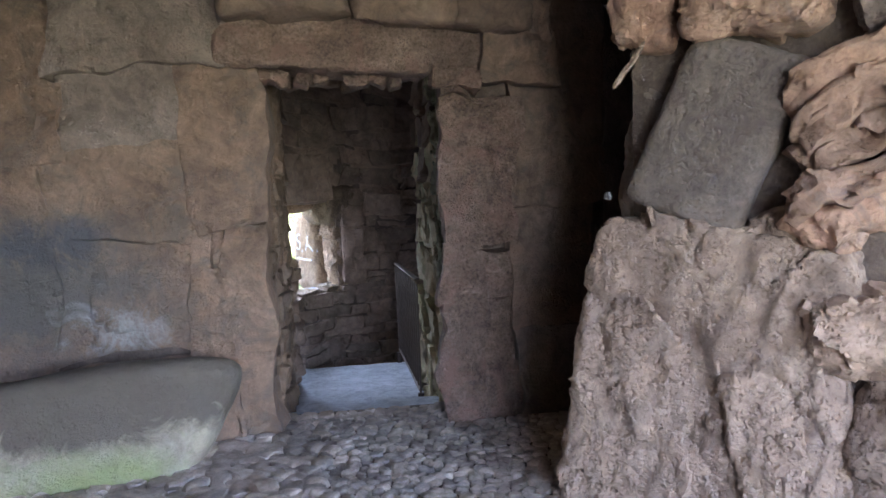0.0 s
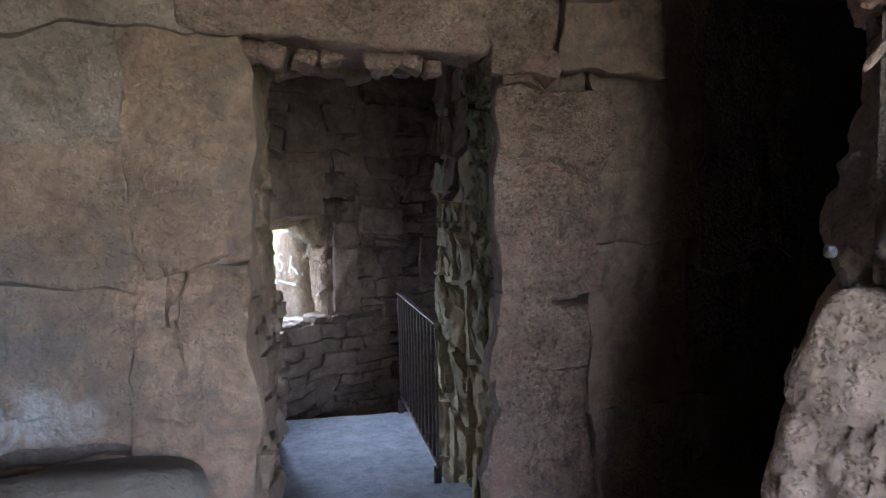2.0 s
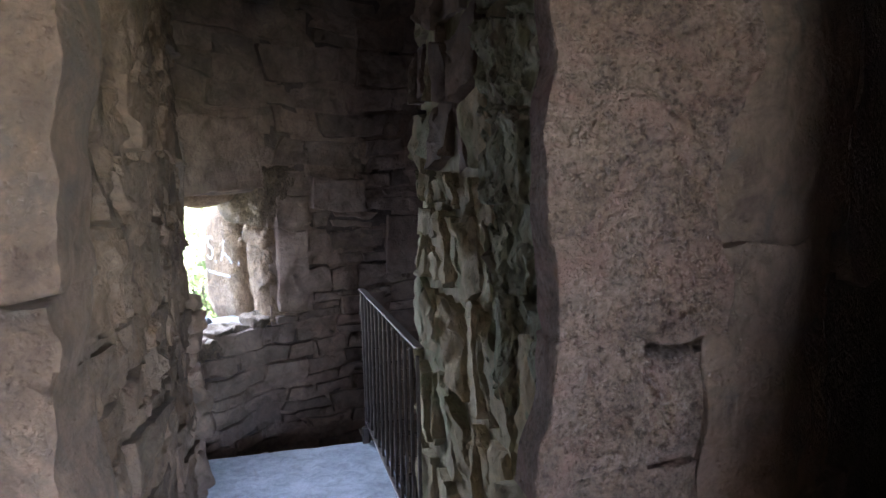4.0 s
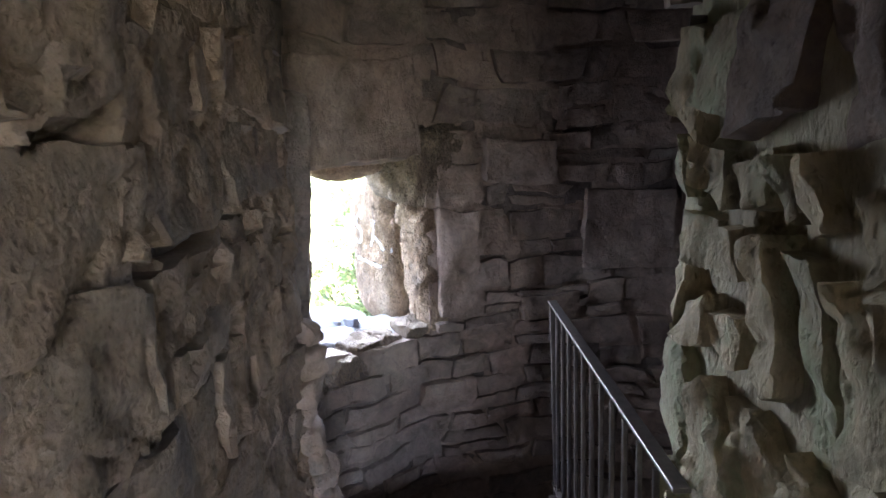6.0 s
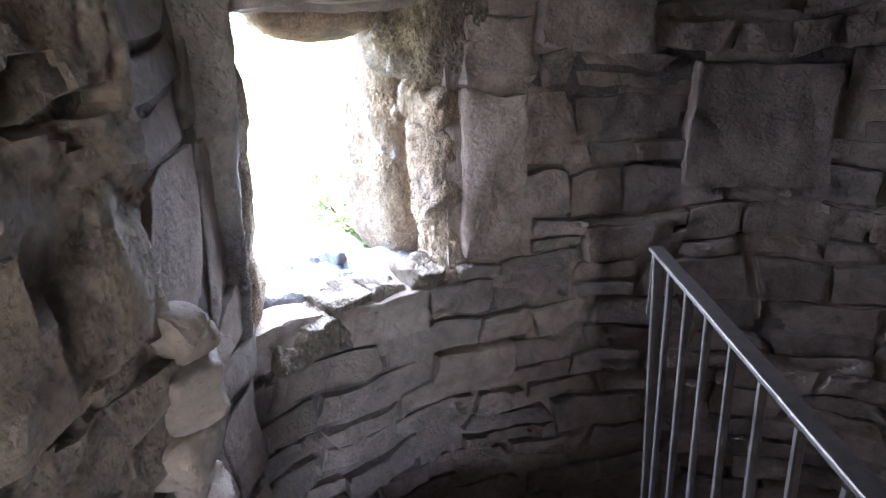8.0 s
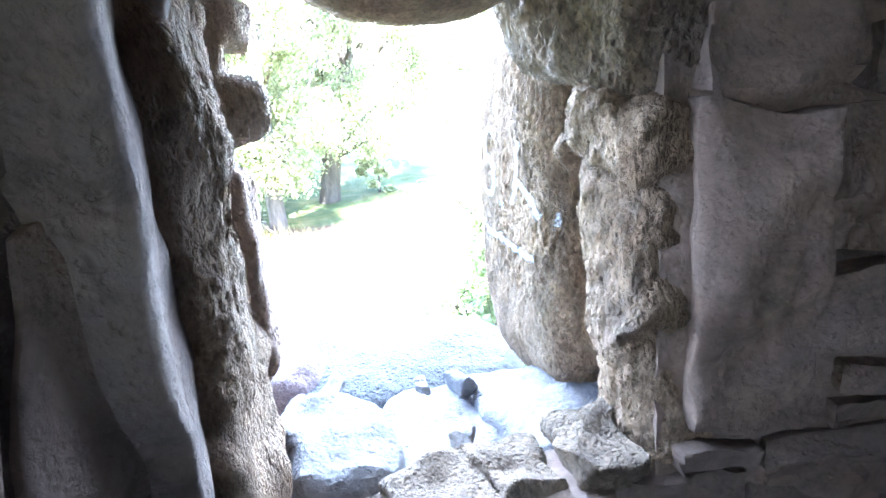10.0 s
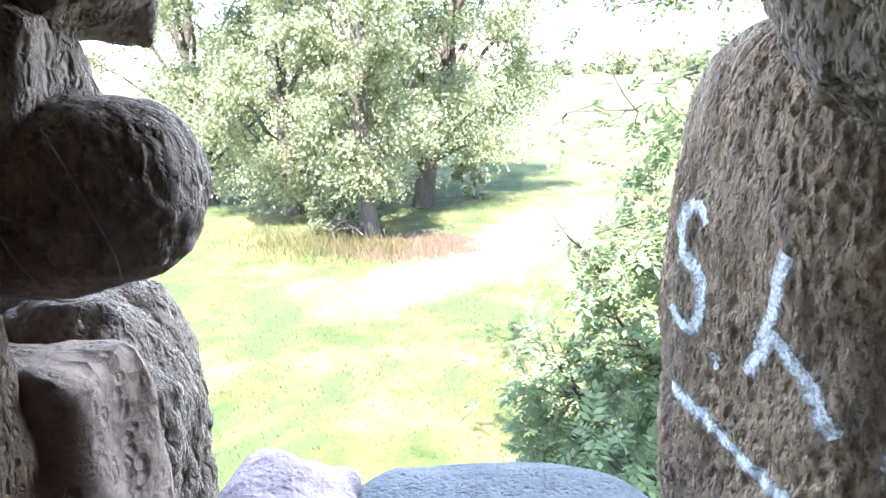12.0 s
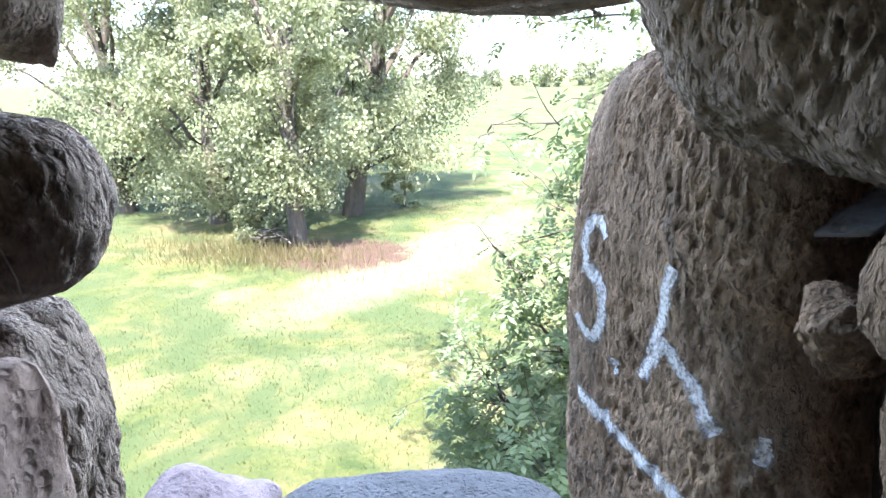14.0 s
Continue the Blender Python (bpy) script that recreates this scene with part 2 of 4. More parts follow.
def cube_grid(nx, ny, nz):
    """Unit cube surface [-1, 1] with shared edges, as verts and quads."""
    key = (nx, ny, nz)
    if key in GRIDS:
        return GRIDS[key]
    index, verts, faces = {}, [], []

    def vid(i, j, k):
        if (i, j, k) not in index:
            index[(i, j, k)] = len(verts)
            verts.append((2 * i / nx - 1, 2 * j / ny - 1, 2 * k / nz - 1))
        return index[(i, j, k)]

    for i in range(nx):
        for j in range(ny):
            for k, fl in ((0, True), (nz, False)):
                q = [vid(i, j, k), vid(i + 1, j, k), vid(i + 1, j + 1, k), vid(i, j + 1, k)]
                faces.append(q[::-1] if fl else q)
    for i in range(nx):
        for k in range(nz):
            for j, fl in ((0, False), (ny, True)):
                q = [vid(i, j, k), vid(i + 1, j, k), vid(i + 1, j, k + 1), vid(i, j, k + 1)]
                faces.append(q[::-1] if fl else q)
    for j in range(ny):
        for k in range(nz):
            for i, fl in ((0, True), (nx, False)):
                q = [vid(i, j, k), vid(i, j + 1, k), vid(i, j + 1, k + 1), vid(i, j, k + 1)]
                faces.append(q[::-1] if fl else q)
    GRIDS[key] = (np.array(verts), faces)
    return GRIDS[key]


def rounded(p, power):
    """Pulls a cube's surface towards a superellipsoid."""
    n = (np.abs(p) ** power).sum(1) ** (1.0 / power)
    return p / n[:, None]


def roughen(v, amp, scale, seed, octaves=4, stretch=(1, 1, 1)):
    out = v.copy()
    off = Vector((seed * 7.13 % 97, seed * 3.71 % 89, seed * 5.37 % 83))
    for i, p in enumerate(v):
        q = Vector(p) * scale * Vector(stretch) + off
        n = noise.turbulence_vector(q, octaves, False)
        out[i] += np.array(n) * amp
    return out


def facet(p, scale, seed=0.0):
    """Height of a broken surface: flat chips, each tilted its own way."""
    q = Vector(p) * scale + Vector((seed * 1.3 % 17, seed * 0.7 % 13, seed * 2.1 % 19))
    c = noise.voronoi(q + noise.noise_vector(q * 1.7) * 0.22)[1][0]
    h = noise.cell_vector(c * 9.7)
    return (q - c).dot(h * 2 - Vector((1, 1, 1))) + 0.25 * (h.x - 0.5)


def boulder(name, at, size, material, seed, power=5, rough=0.04, scale=3.0, turn=(0, 0, 0), grid=12, parent=None, taper=0.0, stretch=(1, 1, 1), chip=0.0, chip_scale=3.0, pit=0.0, pit_scale=62.0, broken=0.0, broken_scale=5.0):
    """A single rounded stone with uneven faces."""
    p, f = cube_grid(*(grid if isinstance(grid, tuple) else (grid, grid, grid)))
    v = rounded(p, power) * np.array(size) / 2
    if taper:
        k = 1 + taper * v[:, 2] / (size[2] / 2)
        v[:, 0] *= k
        v[:, 1] *= k
    if chip:
        off = Vector((seed * 1.7 % 31, seed * 2.3 % 37, seed * 0.9 % 29))
        for i in range(len(v)):
            g = Vector(v[i]) * chip_scale * Vector(stretch) + off
            v[i] *= 1 - chip * max(0.0, 1.15 - 0.75 * noise.ridged_multi_fractal(g, 0.9, 2.1, 5, 0.9, 1.8)) / max(0.05, np.linalg.norm(v[i]))
    if broken:
        for i in range(len(v)):
            g = Vector(v[i]) * Vector(stretch)
            v[i] *= 1 + broken * (facet(g, broken_scale, seed) + 0.4 * facet(g, broken_scale * 2.6, seed)) / max(0.08, np.linalg.norm(v[i]))
    v = roughen(v, rough, scale, seed, 5, stretch)
    if pit:
        for i in range(len(v)):
            g = Vector((v[i][0], v[i][1], v[i][2] * 0.6))
            near = noise.voronoi(g * pit_scale + noise.noise_vector(g * 40) * 0.5)[0][0]
            deep = max(0.0, min(1.0, (0.62 - near) / 0.42)) * max(0.25, min(1.0, 0.6 + 1.4 * noise.noise(g * 9.0)))
            v[i] *= 1 - pit * deep / max(0.05, np.linalg.norm(v[i]))
    ob = link_mesh(name, v, f, material, parent)
    ob.matrix_basis = pose(*at, *turn)
    return ob


def wall_stone(name, mapper, u0, u1, v0, v1, depth, proud, material, parent, seed, radius=0.015, rough=0.012, scale=6.0, n=None, warp=0.0, skew=0.0, tilt=0.0, chip=0.0, broken=0.0, broken_scale=6.0):
    """One stone of a wall, laid out in the wall's own plane (u, v): crisp edges, uneven tilted face, sides out of square."""
    rnd = random.Random(seed)
    w, h = u1 - u0, v1 - v0
    # size of one unit of u in metres
    a, b = Vector(mapper(u0, v0, 0)), Vector(mapper(u1, v0, 0))
    wm = (b - a).length
    if n is None:
        n = (max(5, min(40, int(wm / 0.022))), max(5, min(40, int(h / 0.022))), 3)
    p, f = cube_grid(n[0], n[1], n[2])
    p = np.sin(p * math.pi / 2 * 0.92) / math.sin(math.pi / 2 * 0.92)
    half = np.array((wm / 2, h / 2, depth / 2))
    r = min(radius, half.min() * 0.8)
    inner = np.clip(p * half, -(half - r), half - r)
    dv = p * half - inner
    ln = np.linalg.norm(dv, axis=1)
    dv[ln > 0] *= (r / np.maximum(ln[ln > 0], 1e-6))[:, None] * np.minimum(1, ln[ln > 0] / r * 1.4)[:, None]
    q = (inner + dv) / half
    tap, she, tu, tv = (rnd.uniform(-1, 1) for _ in range(4))
    front = (q[:, 2] + 1) / 2
    uu = (u0 + u1) / 2 + w / 2 * q[:, 0] * (1 - abs(skew) * abs(tap) + skew * tap * q[:, 1])
    vv = (v0 + v1) / 2 + h / 2 * (q[:, 1] * (1 - abs(skew) * abs(she)) + skew * she * q[:, 0])
    dd = proud - depth / 2 + q[:, 2] * depth / 2 + front * (tilt * (tu * q[:, 0] + tv * q[:, 1]))
    pts = np.zeros((len(q), 3))
    off = Vector((3.1, 7.7, 1.3))
    for i in range(len(q)):
        u, v, d = uu[i], vv[i], dd[i]
        if warp:
            ku = warp * w / max(wm, 1e-6)
            k = noise.noise_vector(Vector((u * wm / w * 1.9, v * 1.9, 0.0)) + off)
            k2 = noise.noise_vector(Vector((u * wm / w * 7.0, v * 7.0, 3.0)) + off) * 0.25
            u, v = u + (k.x + k2.x) * ku, v + (k.y + k2.y) * warp
        if chip and front[i] > 0.5:
            g = Vector((u * wm / w * 3.2, v * 3.2, seed * 0.37 % 50))
            d -= chip * max(0.0, 1.15 - 0.75 * noise.ridged_multi_fractal(g, 0.9, 2.1, 5, 0.9, 1.8))
        if broken and front[i] > 0.5:
            d += broken * facet((u * wm / w, v, seed * 0.61 % 40), broken_scale)
        pts[i] = mapper(u, v, d)
    pts = roughen(pts, rough, scale, seed)
    return link_mesh(name, pts, f, material, parent, tuple(pts.mean(0)))


def masonry(mapper, parent, region, heights, widths, depth, proud, materials, seed, hole=None, gap=0.012, warp=0.05, name="stone", **kw):
    """Courses of uneven stones over a region (u0, u1, v0, v1) of a wall."""
    rnd = random.Random(seed)
    u0, u1, v0, v1 = region
    v = v0
    made = []
    while v < v1 - 0.03:
        h = min(rnd.uniform(*heights), v1 - v)
        if v1 - v - h < heights[0] * 0.5:
            h = v1 - v
        u = u0
        while u < u1 - 0.02:
            w = min(rnd.uniform(*widths), u1 - u)
            if u1 - u - w < widths[0] * 0.5:
                w = u1 - u
            cu, cv = u + w / 2, v + h / 2
            if not (hole and hole(cu, cv)):
                parts = [(v, v + h)]
                if h > heights[1] * 0.75 and rnd.random() < 0.3:
                    parts = [(v, v + h * 0.45), (v + h * 0.45, v + h)]
                for a, b in parts:
                    s = rnd.randrange(10000)
                    made.append(wall_stone(name, mapper, u + gap / 2, u + w - gap / 2, a + gap / 2, b - gap / 2, depth, rnd.uniform(*proud), rnd.choice(materials), parent, s, warp=warp, **kw))
            u += w
        v += h
    return made


def smear(mapper, parent, region, base, amp, material, seed, step=0.022, unit=1.0, hollow=0.0, name="mortar", broken=0.0, broken_scale=4.0):
    """Lime and earth smeared flush between the stones of a wall: one uneven layer with hollows where it fell out."""
    u0, u1, v0, v1 = region
    nx, ny = max(3, int((u1 - u0) / unit / step)), max(3, int((v1 - v0) / step))
    p, f = cube_grid(nx, ny, 1)
    pts = np.zeros((len(p), 3))
    off = Vector((seed * 3.7 % 61, seed * 1.9 % 53, seed * 2.3 % 47))
    for i, (a, b, c) in enumerate(p):
        u, v = (u0 + u1) / 2 + a * (u1 - u0) / 2, (v0 + v1) / 2 + b * (v1 - v0) / 2
        if c < 0:
            pts[i] = mapper(u, v, base - 0.14)
            continue
        g = Vector((u / unit, v, 0.0)) + off
        d = base + amp * (0.7 * noise.noise(g * 2.3) + 0.55 * noise.noise(g * 5.3) + 0.3 * noise.noise(g * 13.0) + 0.16 * noise.noise(g * 29.0))
        if broken:
            d += broken * (facet(g, broken_scale, seed) + 0.4 * facet(g, broken_scale * 2.7, seed))
        if hollow:
            w = noise.noise(Vector((g.x * 2.6, g.y * 4.6, 7.0))) + 0.35 * noise.noise(g * 11.0)
            d -= hollow * max(0.0, min(1.0, (w - 0.20) / 0.10))
        pts[i] = mapper(u, v, d)
    return link_mesh(name, pts, f, material, parent, tuple(pts.mean(0)))


def box(name, x0, x1, y0, y1, z0, z1, material, parent=None, grid=None, rough=0.0, scale=2.0, seed=1):
    g = grid or (1, 1, 1)
    p, f = cube_grid(*g)
    c, s = np.array(((x0 + x1) / 2, (y0 + y1) / 2, (z0 + z1) / 2)), np.array((x1 - x0, y1 - y0, z1 - z0)) / 2
    v = p * s + c
    if rough:
        v = roughen(v, rough, scale, seed)
    return link_mesh(name, v, f, material, parent, smooth=bool(rough))


def structure(ob, label, category):
    return tagged(ob, label, category, kind="structure")


# ---------------- plan ----------------
LAND = -0.25           # landing in the tower
CX, CY, R = 1.10, 5.90, 2.13   # tower's axis and inner radius
OUT = -3.2             # meadow


def on_north(u, v, d):
    return (u, 3.95 - d, v)


def on_pier(u, v, d):
    back = max(0.0, u - 1.32) * 0.5
    return (u, 3.98 + back - d, v)


def on_left(u, v, d):
    return (-0.40 + 0.068 * math.exp(-((u - 4.85) / 0.5) ** 2) + d, u, v)


def on_recess(u, v, d):
    return (-0.56 + d, u, v)


def on_right(u, v, d):
    slant = 0.24 * (v - 0.9) * math.sin(math.pi * min(1.0, max(0.0, (u - 4.0) / 1.65)))
    return (0.71 - d, u + slant, v)


def on_tower(u, v, d):
    a = radians(u)
    return (CX + (R - d) * math.cos(a), CY + (R - d) * math.sin(a), v)


def on_east(u, v, d):
    return (1.10 + 0.7071 * u - 0.7071 * d, 2.70 - 0.7071 * u - 0.7071 * d, v)


def on_rj(u, v, d):
    return (-0.606 * u - 0.795 * d, 7.78 + 0.795 * u - 0.606 * d, v)


def on_lj(u, v, d):
    return (-0.52 - 0.483 * u + 0.876 * d, 7.15 + 0.876 * u + 0.483 * d, v)


def arc(name, a0, a1, r0, r1, z0, z1, material, parent=None):
    n = max(2, int(abs(a1 - a0) / 4))
    verts, faces = [], []
    for i in range(n + 1):
        a = radians(a0 + (a1 - a0) * i / n)
        for r, z in ((r0, z0), (r1, z0), (r1, z1), (r0, z1)):
            verts.append((CX + r * math.cos(a), CY + r * math.sin(a), z))
    for i in range(n):
        for k in range(4):
            p, q = 4 * i + k, 4 * i + (k + 1) % 4
            faces.append((p, q, q + 4, p + 4))
    faces += [(3, 2, 1, 0), tuple(4 * n + k for k in range(4))]
    return link_mesh(name, verts, faces, material, parent, smooth=False)


# ---------------- masses behind the faces ----------------
FLOOR = 0.12
floor = structure(box("floor", -3.4, 4.0, -2.4, 4.34, -0.4, FLOOR - 0.015, M_EARTH, None, (40, 40, 2), 0.008, 3), "trodden earth floor set with small cobbles", "floor")
wall_west = structure(box("wall_west", -3.8, -3.2, -2.4, 4.0, -0.4, 3.4, M_WALL, None, (4, 20, 14), 0.12, 1.5, 3), "rough brown sandstone chamber wall", "wall")
wall_north = structure(box("wall_north", -3.8, -0.45, 4.0, 6.3, -3.3, 3.4, M_MORTAR), "brown sandstone wall of large worn blocks with a doorway", "wall")
wall_pier = structure(box("wall_pier", 0.86, 1.1, 4.06, 5.62, -3.3, 3.4, M_MORTAR), "sandstone pier between doorway and dark side passage", "wall")
# unseen mass added under the floor, stops light leaking into the tower
light_stop = structure(box("wall_foundation", -3.8, 4.3, -2.7, 4.88, -3.4, -0.41, M_MORTAR), "unseen fill under the chamber that keeps light out", "wall")
wall_side = structure(box("wall_side_passage", 1.1, 4.3, 4.75, 5.62, -3.3, 3.4, M_MORTAR), "dark wall of the side passage", "wall")
wall_east = structure(link_mesh("wall_east", [on_east(u, v, d) for d in (-0.06, -1.6) for v in (-0.4, 3.4) for u in (0.16, 4.5)],
                                [(0, 1, 3, 2), (5, 4, 6, 7), (4, 0, 2, 6), (1, 5, 7, 3), (2, 3, 7, 6), (4, 5, 1, 0)], M_MORTAR, smooth=False), "reddish bedrock wall with large tilted slabs", "wall")
wall_end = structure(box("wall_passage_end", 4.0, 4.3, 0.0, 5.6, -0.4, 3.4, M_WALL), "dark end of the side passage", "wall")
wall_south = structure(box("wall_south", -3.8, 0.1, -2.7, -2.35, -0.4, 3.4, M_WALL, None, (20, 3, 16), 0.08, 2, 9), "rough rock wall beside the cave mouth", "wall")
ceiling = structure(box("ceiling", -3.8, 4.3, -2.4, 4.8, 2.74, 3.4, M_WALL, None, (60, 50, 3), 0.16, 1.6, 5), "rough hewn sandstone cave ceiling", "ceiling")
ceiling_2 = structure(box("ceiling_passage", -0.5, 0.82, 3.93, 5.64, 2.47, 2.75, M_WALL, None, (24, 30, 4), 0.05, 3, 7), "reddish stone slabs over the doorway passage", "ceiling")
ceiling_3 = structure(arc("ceiling_tower", 0, 360, 0.0, R + 0.9, 3.2, 3.5, M_MORTAR), "dark ceiling of the round tower", "ceiling")
wall_left = structure(box("wall_passage", -1.05, -0.585, 6.25, 7.18, -3.3, 3.4, M_MORTAR), "rubble masonry wall beside the doorway passage", "wall")

WA0, WA1 = 121, 139.5
wall_tower = structure(arc("wall_tower", -20, 118, R + 0.03, R + 0.72, -3.3, 3.6, M_MORTAR), "curved tower wall of brown rubble masonry with a loophole", "wall")
arc("wall_segment", 143, 188, R + 0.03, R + 0.72, -3.3, 3.6, M_MORTAR, wall_tower)
arc("wall_segment", 118, 143, R + 0.03, R + 0.70, -3.3, 0.33, M_MORTAR, wall_tower)
arc("wall_segment", 118, 143, R + 0.03, R + 0.70, 1.60, 3.6, M_MORTAR, wall_tower)
tower_floor = structure(arc("floor_tower_bottom", 0, 360, 0.0, R + 0.7, -3.3, -1.06, M_EARTH), "dark lower landing of the stair tower", "floor")
landing = structure(box("floor_landing", -0.55, 0.74, 4.9, 6.95, LAND - 0.14, LAND, M_SLAB, None, (30, 40, 3), 0.004, 5), "pale grey stone landing slab in the tower", "floor")
doorstep = structure(box("doorstep", -0.44, 0.74, 4.33, 4.77, -0.3, 0.03, M_SLAB, None, (30, 12, 8), 0.022, 4, 4), "worn stone doorstep in the passage", "step")
step_2 = structure(box("step_lower", -0.44, 0.74, 4.765, 5.10, -0.3, -0.12, M_SLAB, None, (20, 6, 4), 0.012, 4, 6), "worn lower step down to the landing", "step")

# ---------------- chamber wall: large worn blocks ----------------

def block(mapper, parent, u0, u1, v0, v1, material, seed, proud=0.02, depth=0.3, **kw):
    g = kw.pop("gap", -0.007)
    n = (max(6, min(44, int((u1 - u0) / 0.022))), max(6, min(44, int((v1 - v0) / 0.022))), 4)
    opts = dict(warp=0.10, rough=0.026, scale=3.4, chip=0.022, radius=0.008, n=n, skew=0.0, tilt=0.02)
    opts.update(kw)
    return wall_stone("stone", mapper, u0 + g, u1 - g, v0 + g, v1 - g, depth, proud, material, parent, seed, **opts)


for u0, u1, v0, v1, m, p in (
        (-3.2, -1.44, 2.2, 2.9, M_NORTH, 0.05), (-1.44, -0.44, 2.24, 2.9, M_DARK, 0.09), (-2.3, -1.40, 1.72, 2.2, M_NORTH, 0.06),
        (-1.40, -0.74, 1.83, 2.24, M_DARK, 0.03), (-3.2, -2.3, 1.5, 2.2, M_NORTH, 0.03), (-2.3, -1.55, 1.15, 1.72, M_NORTH, 0.04),
        (-1.55, -0.82, 1.30, 1.83, M_NORTH, 0.025), (-0.82, -0.37, 1.38, 2.24, M_NORTH, 0.03), (-1.55, -0.82, 0.66, 1.30, M_NORTH, 0.02),
        (-0.82, -0.60, 0.90, 1.38, M_NORTH, 0.02), (-0.60, -0.37, 0.1, 1.38, M_NORTH, 0.035), (-3.2, -1.55, 0.5, 1.15, M_NORTH, 0.03),
        (-0.82, -0.60, -0.1, 0.90, M_NORTH, 0.025), (-3.2, -0.82, -0.1, 0.60, M_NORTH, 0.0)):
    block(on_north, wall_north, u0, u1, v0, v1, m, int(u0 * 100 + v0 * 977), p, broken=0.025, broken_scale=3.5)

# pier beside the doorway
for u0, u1, v0, v1, m, p in (
        (0.67, 1.12, 1.22, 2.10, M_PIER, 0.06), (0.65, 0.93, 0.84, 1.22, M_PIER, 0.065), (0.93, 1.12, 0.72, 1.16, M_PIER, 0.03), (0.66, 0.90, -0.1, 0.86, M_PIER, 0.075),
        (0.88, 1.08, 0.45, 0.80, M_PIER, 0.03), (0.88, 1.10, -0.1, 0.45, M_PIER, 0.02), (0.60, 0.90, 2.15, 2.27, M_PIER, 0.13),
        (0.66, 0.84, 2.07, 2.17, M_PIER, 0.09), (0.88, 1.40, 2.20, 2.60, M_NORTH, 0.16), (0.56, 0.92, 2.27, 2.48, M_PIER, 0.10)):
    block(on_pier, wall_pier, u0, u1, v0, v1, m, int(u0 * 333 + v0 * 577), p, 0.14, broken=0.03, broken_scale=5.0)
for u0, u1, v0, v1, m, p in (
        (1.10, 1.8, 1.45, 2.75, M_WALL, 0.0), (1.10, 1.7, 0.62, 1.45, M_WALL, 0.02), (1.10, 1.9, -0.1, 0.62, M_DARK, 0.03), (1.8, 2.9, 1.3, 2.75, M_DARK, 0.0), (1.7, 2.9, -0.1, 1.3, M_DARK, 0.0)):
    block(on_pier, wall_side, u0, u1, v0, v1, m, int(u0 * 333 + v0 * 577), p, 0.36)
# small stones under the far edge of the passage's roof
rh = random.Random(3)
for k in range(8):
    boulder("stone", (-0.36 + k * 0.14 + rh.uniform(-0.03, 0.03), 5.62, 2.47 + rh.uniform(-0.03, 0.03)), (rh.uniform(0.09, 0.2), 0.16, rh.uniform(0.06, 0.14)), M_WALL, k + 50, 7, 0.03, 6, (0, rh.uniform(-25, 25), 0), 6, ceiling_2)
# reddish lintel across the doorway with small packing stones under its edge
boulder("stone", (0.02, 4.06, 2.40), (1.25, 0.40, 0.30), M_PIER, 171, 9, 0.035, 3.5, (3, 1.5, 0), (44, 16, 14), ceiling_2, 0.0, (1, 1, 1), 0.02)
for k in range(9):
    boulder("stone", (-0.38 + k * 0.115 + rh.uniform(-0.02, 0.02), 4.16 + rh.uniform(-0.04, 0.05), 2.235 + rh.uniform(-0.02, 0.02)), (rh.uniform(0.08, 0.15), 0.16, rh.uniform(0.05, 0.11)), M_PIER, k + 150, 8, 0.03, 6, (0, rh.uniform(-14, 14), 0), 8, ceiling_2)
# roof slabs over the door
for k, (x, w, z) in enumerate(((-0.2, 0.7, 2.50), (0.45, 0.6, 2.49), (0.95, 0.5, 2.46))):
    boulder("stone", (x, 3.95, z + 0.1), (w, 0.5, 0.22), M_WALL, k + 70, 7, 0.05, 3.5, (4, 3 * k - 3, 0), 14, ceiling_2)

# ---------------- passage walls ----------------
masonry(on_left, wall_north, (4.0, 6.34, -0.4, 2.6), (0.13, 0.34), (0.34, 0.85), 0.25, (-0.015, 0.006), [M_RUBBLE], 27, gap=0.02, warp=0.07, rough=0.014, scale=7.0, radius=0.007, skew=0.16, tilt=0.014, broken=0.035, broken_scale=5.0)
smear(on_left, wall_north, (4.0, 6.36, -0.4, 2.6), -0.010, 0.02, M_RUBBLE, 4, 0.016, 1.0, 0.10, broken=0.022, broken_scale=7.0)
masonry(on_recess, wall_left, (6.3, 7.2, -0.4, 2.6), (0.20, 0.42), (0.24, 0.42), 0.15, (-0.006, 0.010), [M_TOWER], 22, gap=0.02, warp=0.16, rough=0.012, scale=4.0, radius=0.010, skew=0.14, tilt=0.008, chip=0.012)
smear(on_recess, wall_left, (6.3, 7.2, -0.4, 2.6), -0.022, 0.016, M_MORTAR, 9, 0.025)
rs = random.Random(8)
for k in range(12):
    z = LAND + 0.06 + k * 0.10
    boulder("stone", (-0.40 + rs.uniform(-0.05, 0.04), 6.36 + rs.uniform(-0.05, 0.06), z), (rs.uniform(0.1, 0.17), rs.uniform(0.12, 0.2), rs.uniform(0.1, 0.16)), M_WALL, k, 5, 0.03, 6, (rs.uniform(-30, 30), rs.uniform(-20, 20), rs.uniform(0, 90)), 8, wall_left)

SHARD = dict(gap=0.028, warp=0.09, rough=0.010, scale=14, radius=0.005, skew=0.28, tilt=0.016, broken=0.02, broken_scale=11.0)
smear(on_right, wall_pier, (4.12, 5.68, -0.4, 2.6), -0.045, 0.02, M_MOSS, 15, 0.022, 1.0, 0.05)
masonry(on_right, wall_pier, (4.12, 5.68, -0.4, 1.12), (0.28, 0.52), (0.10, 0.24), 0.22, (-0.014, 0.008), [M_MOSS], 31, **SHARD)
masonry(on_right, wall_pier, (4.45, 5.68, 1.12, 1.62), (0.22, 0.40), (0.08, 0.22), 0.22, (-0.014, 0.008), [M_MOSS], 33, **SHARD)
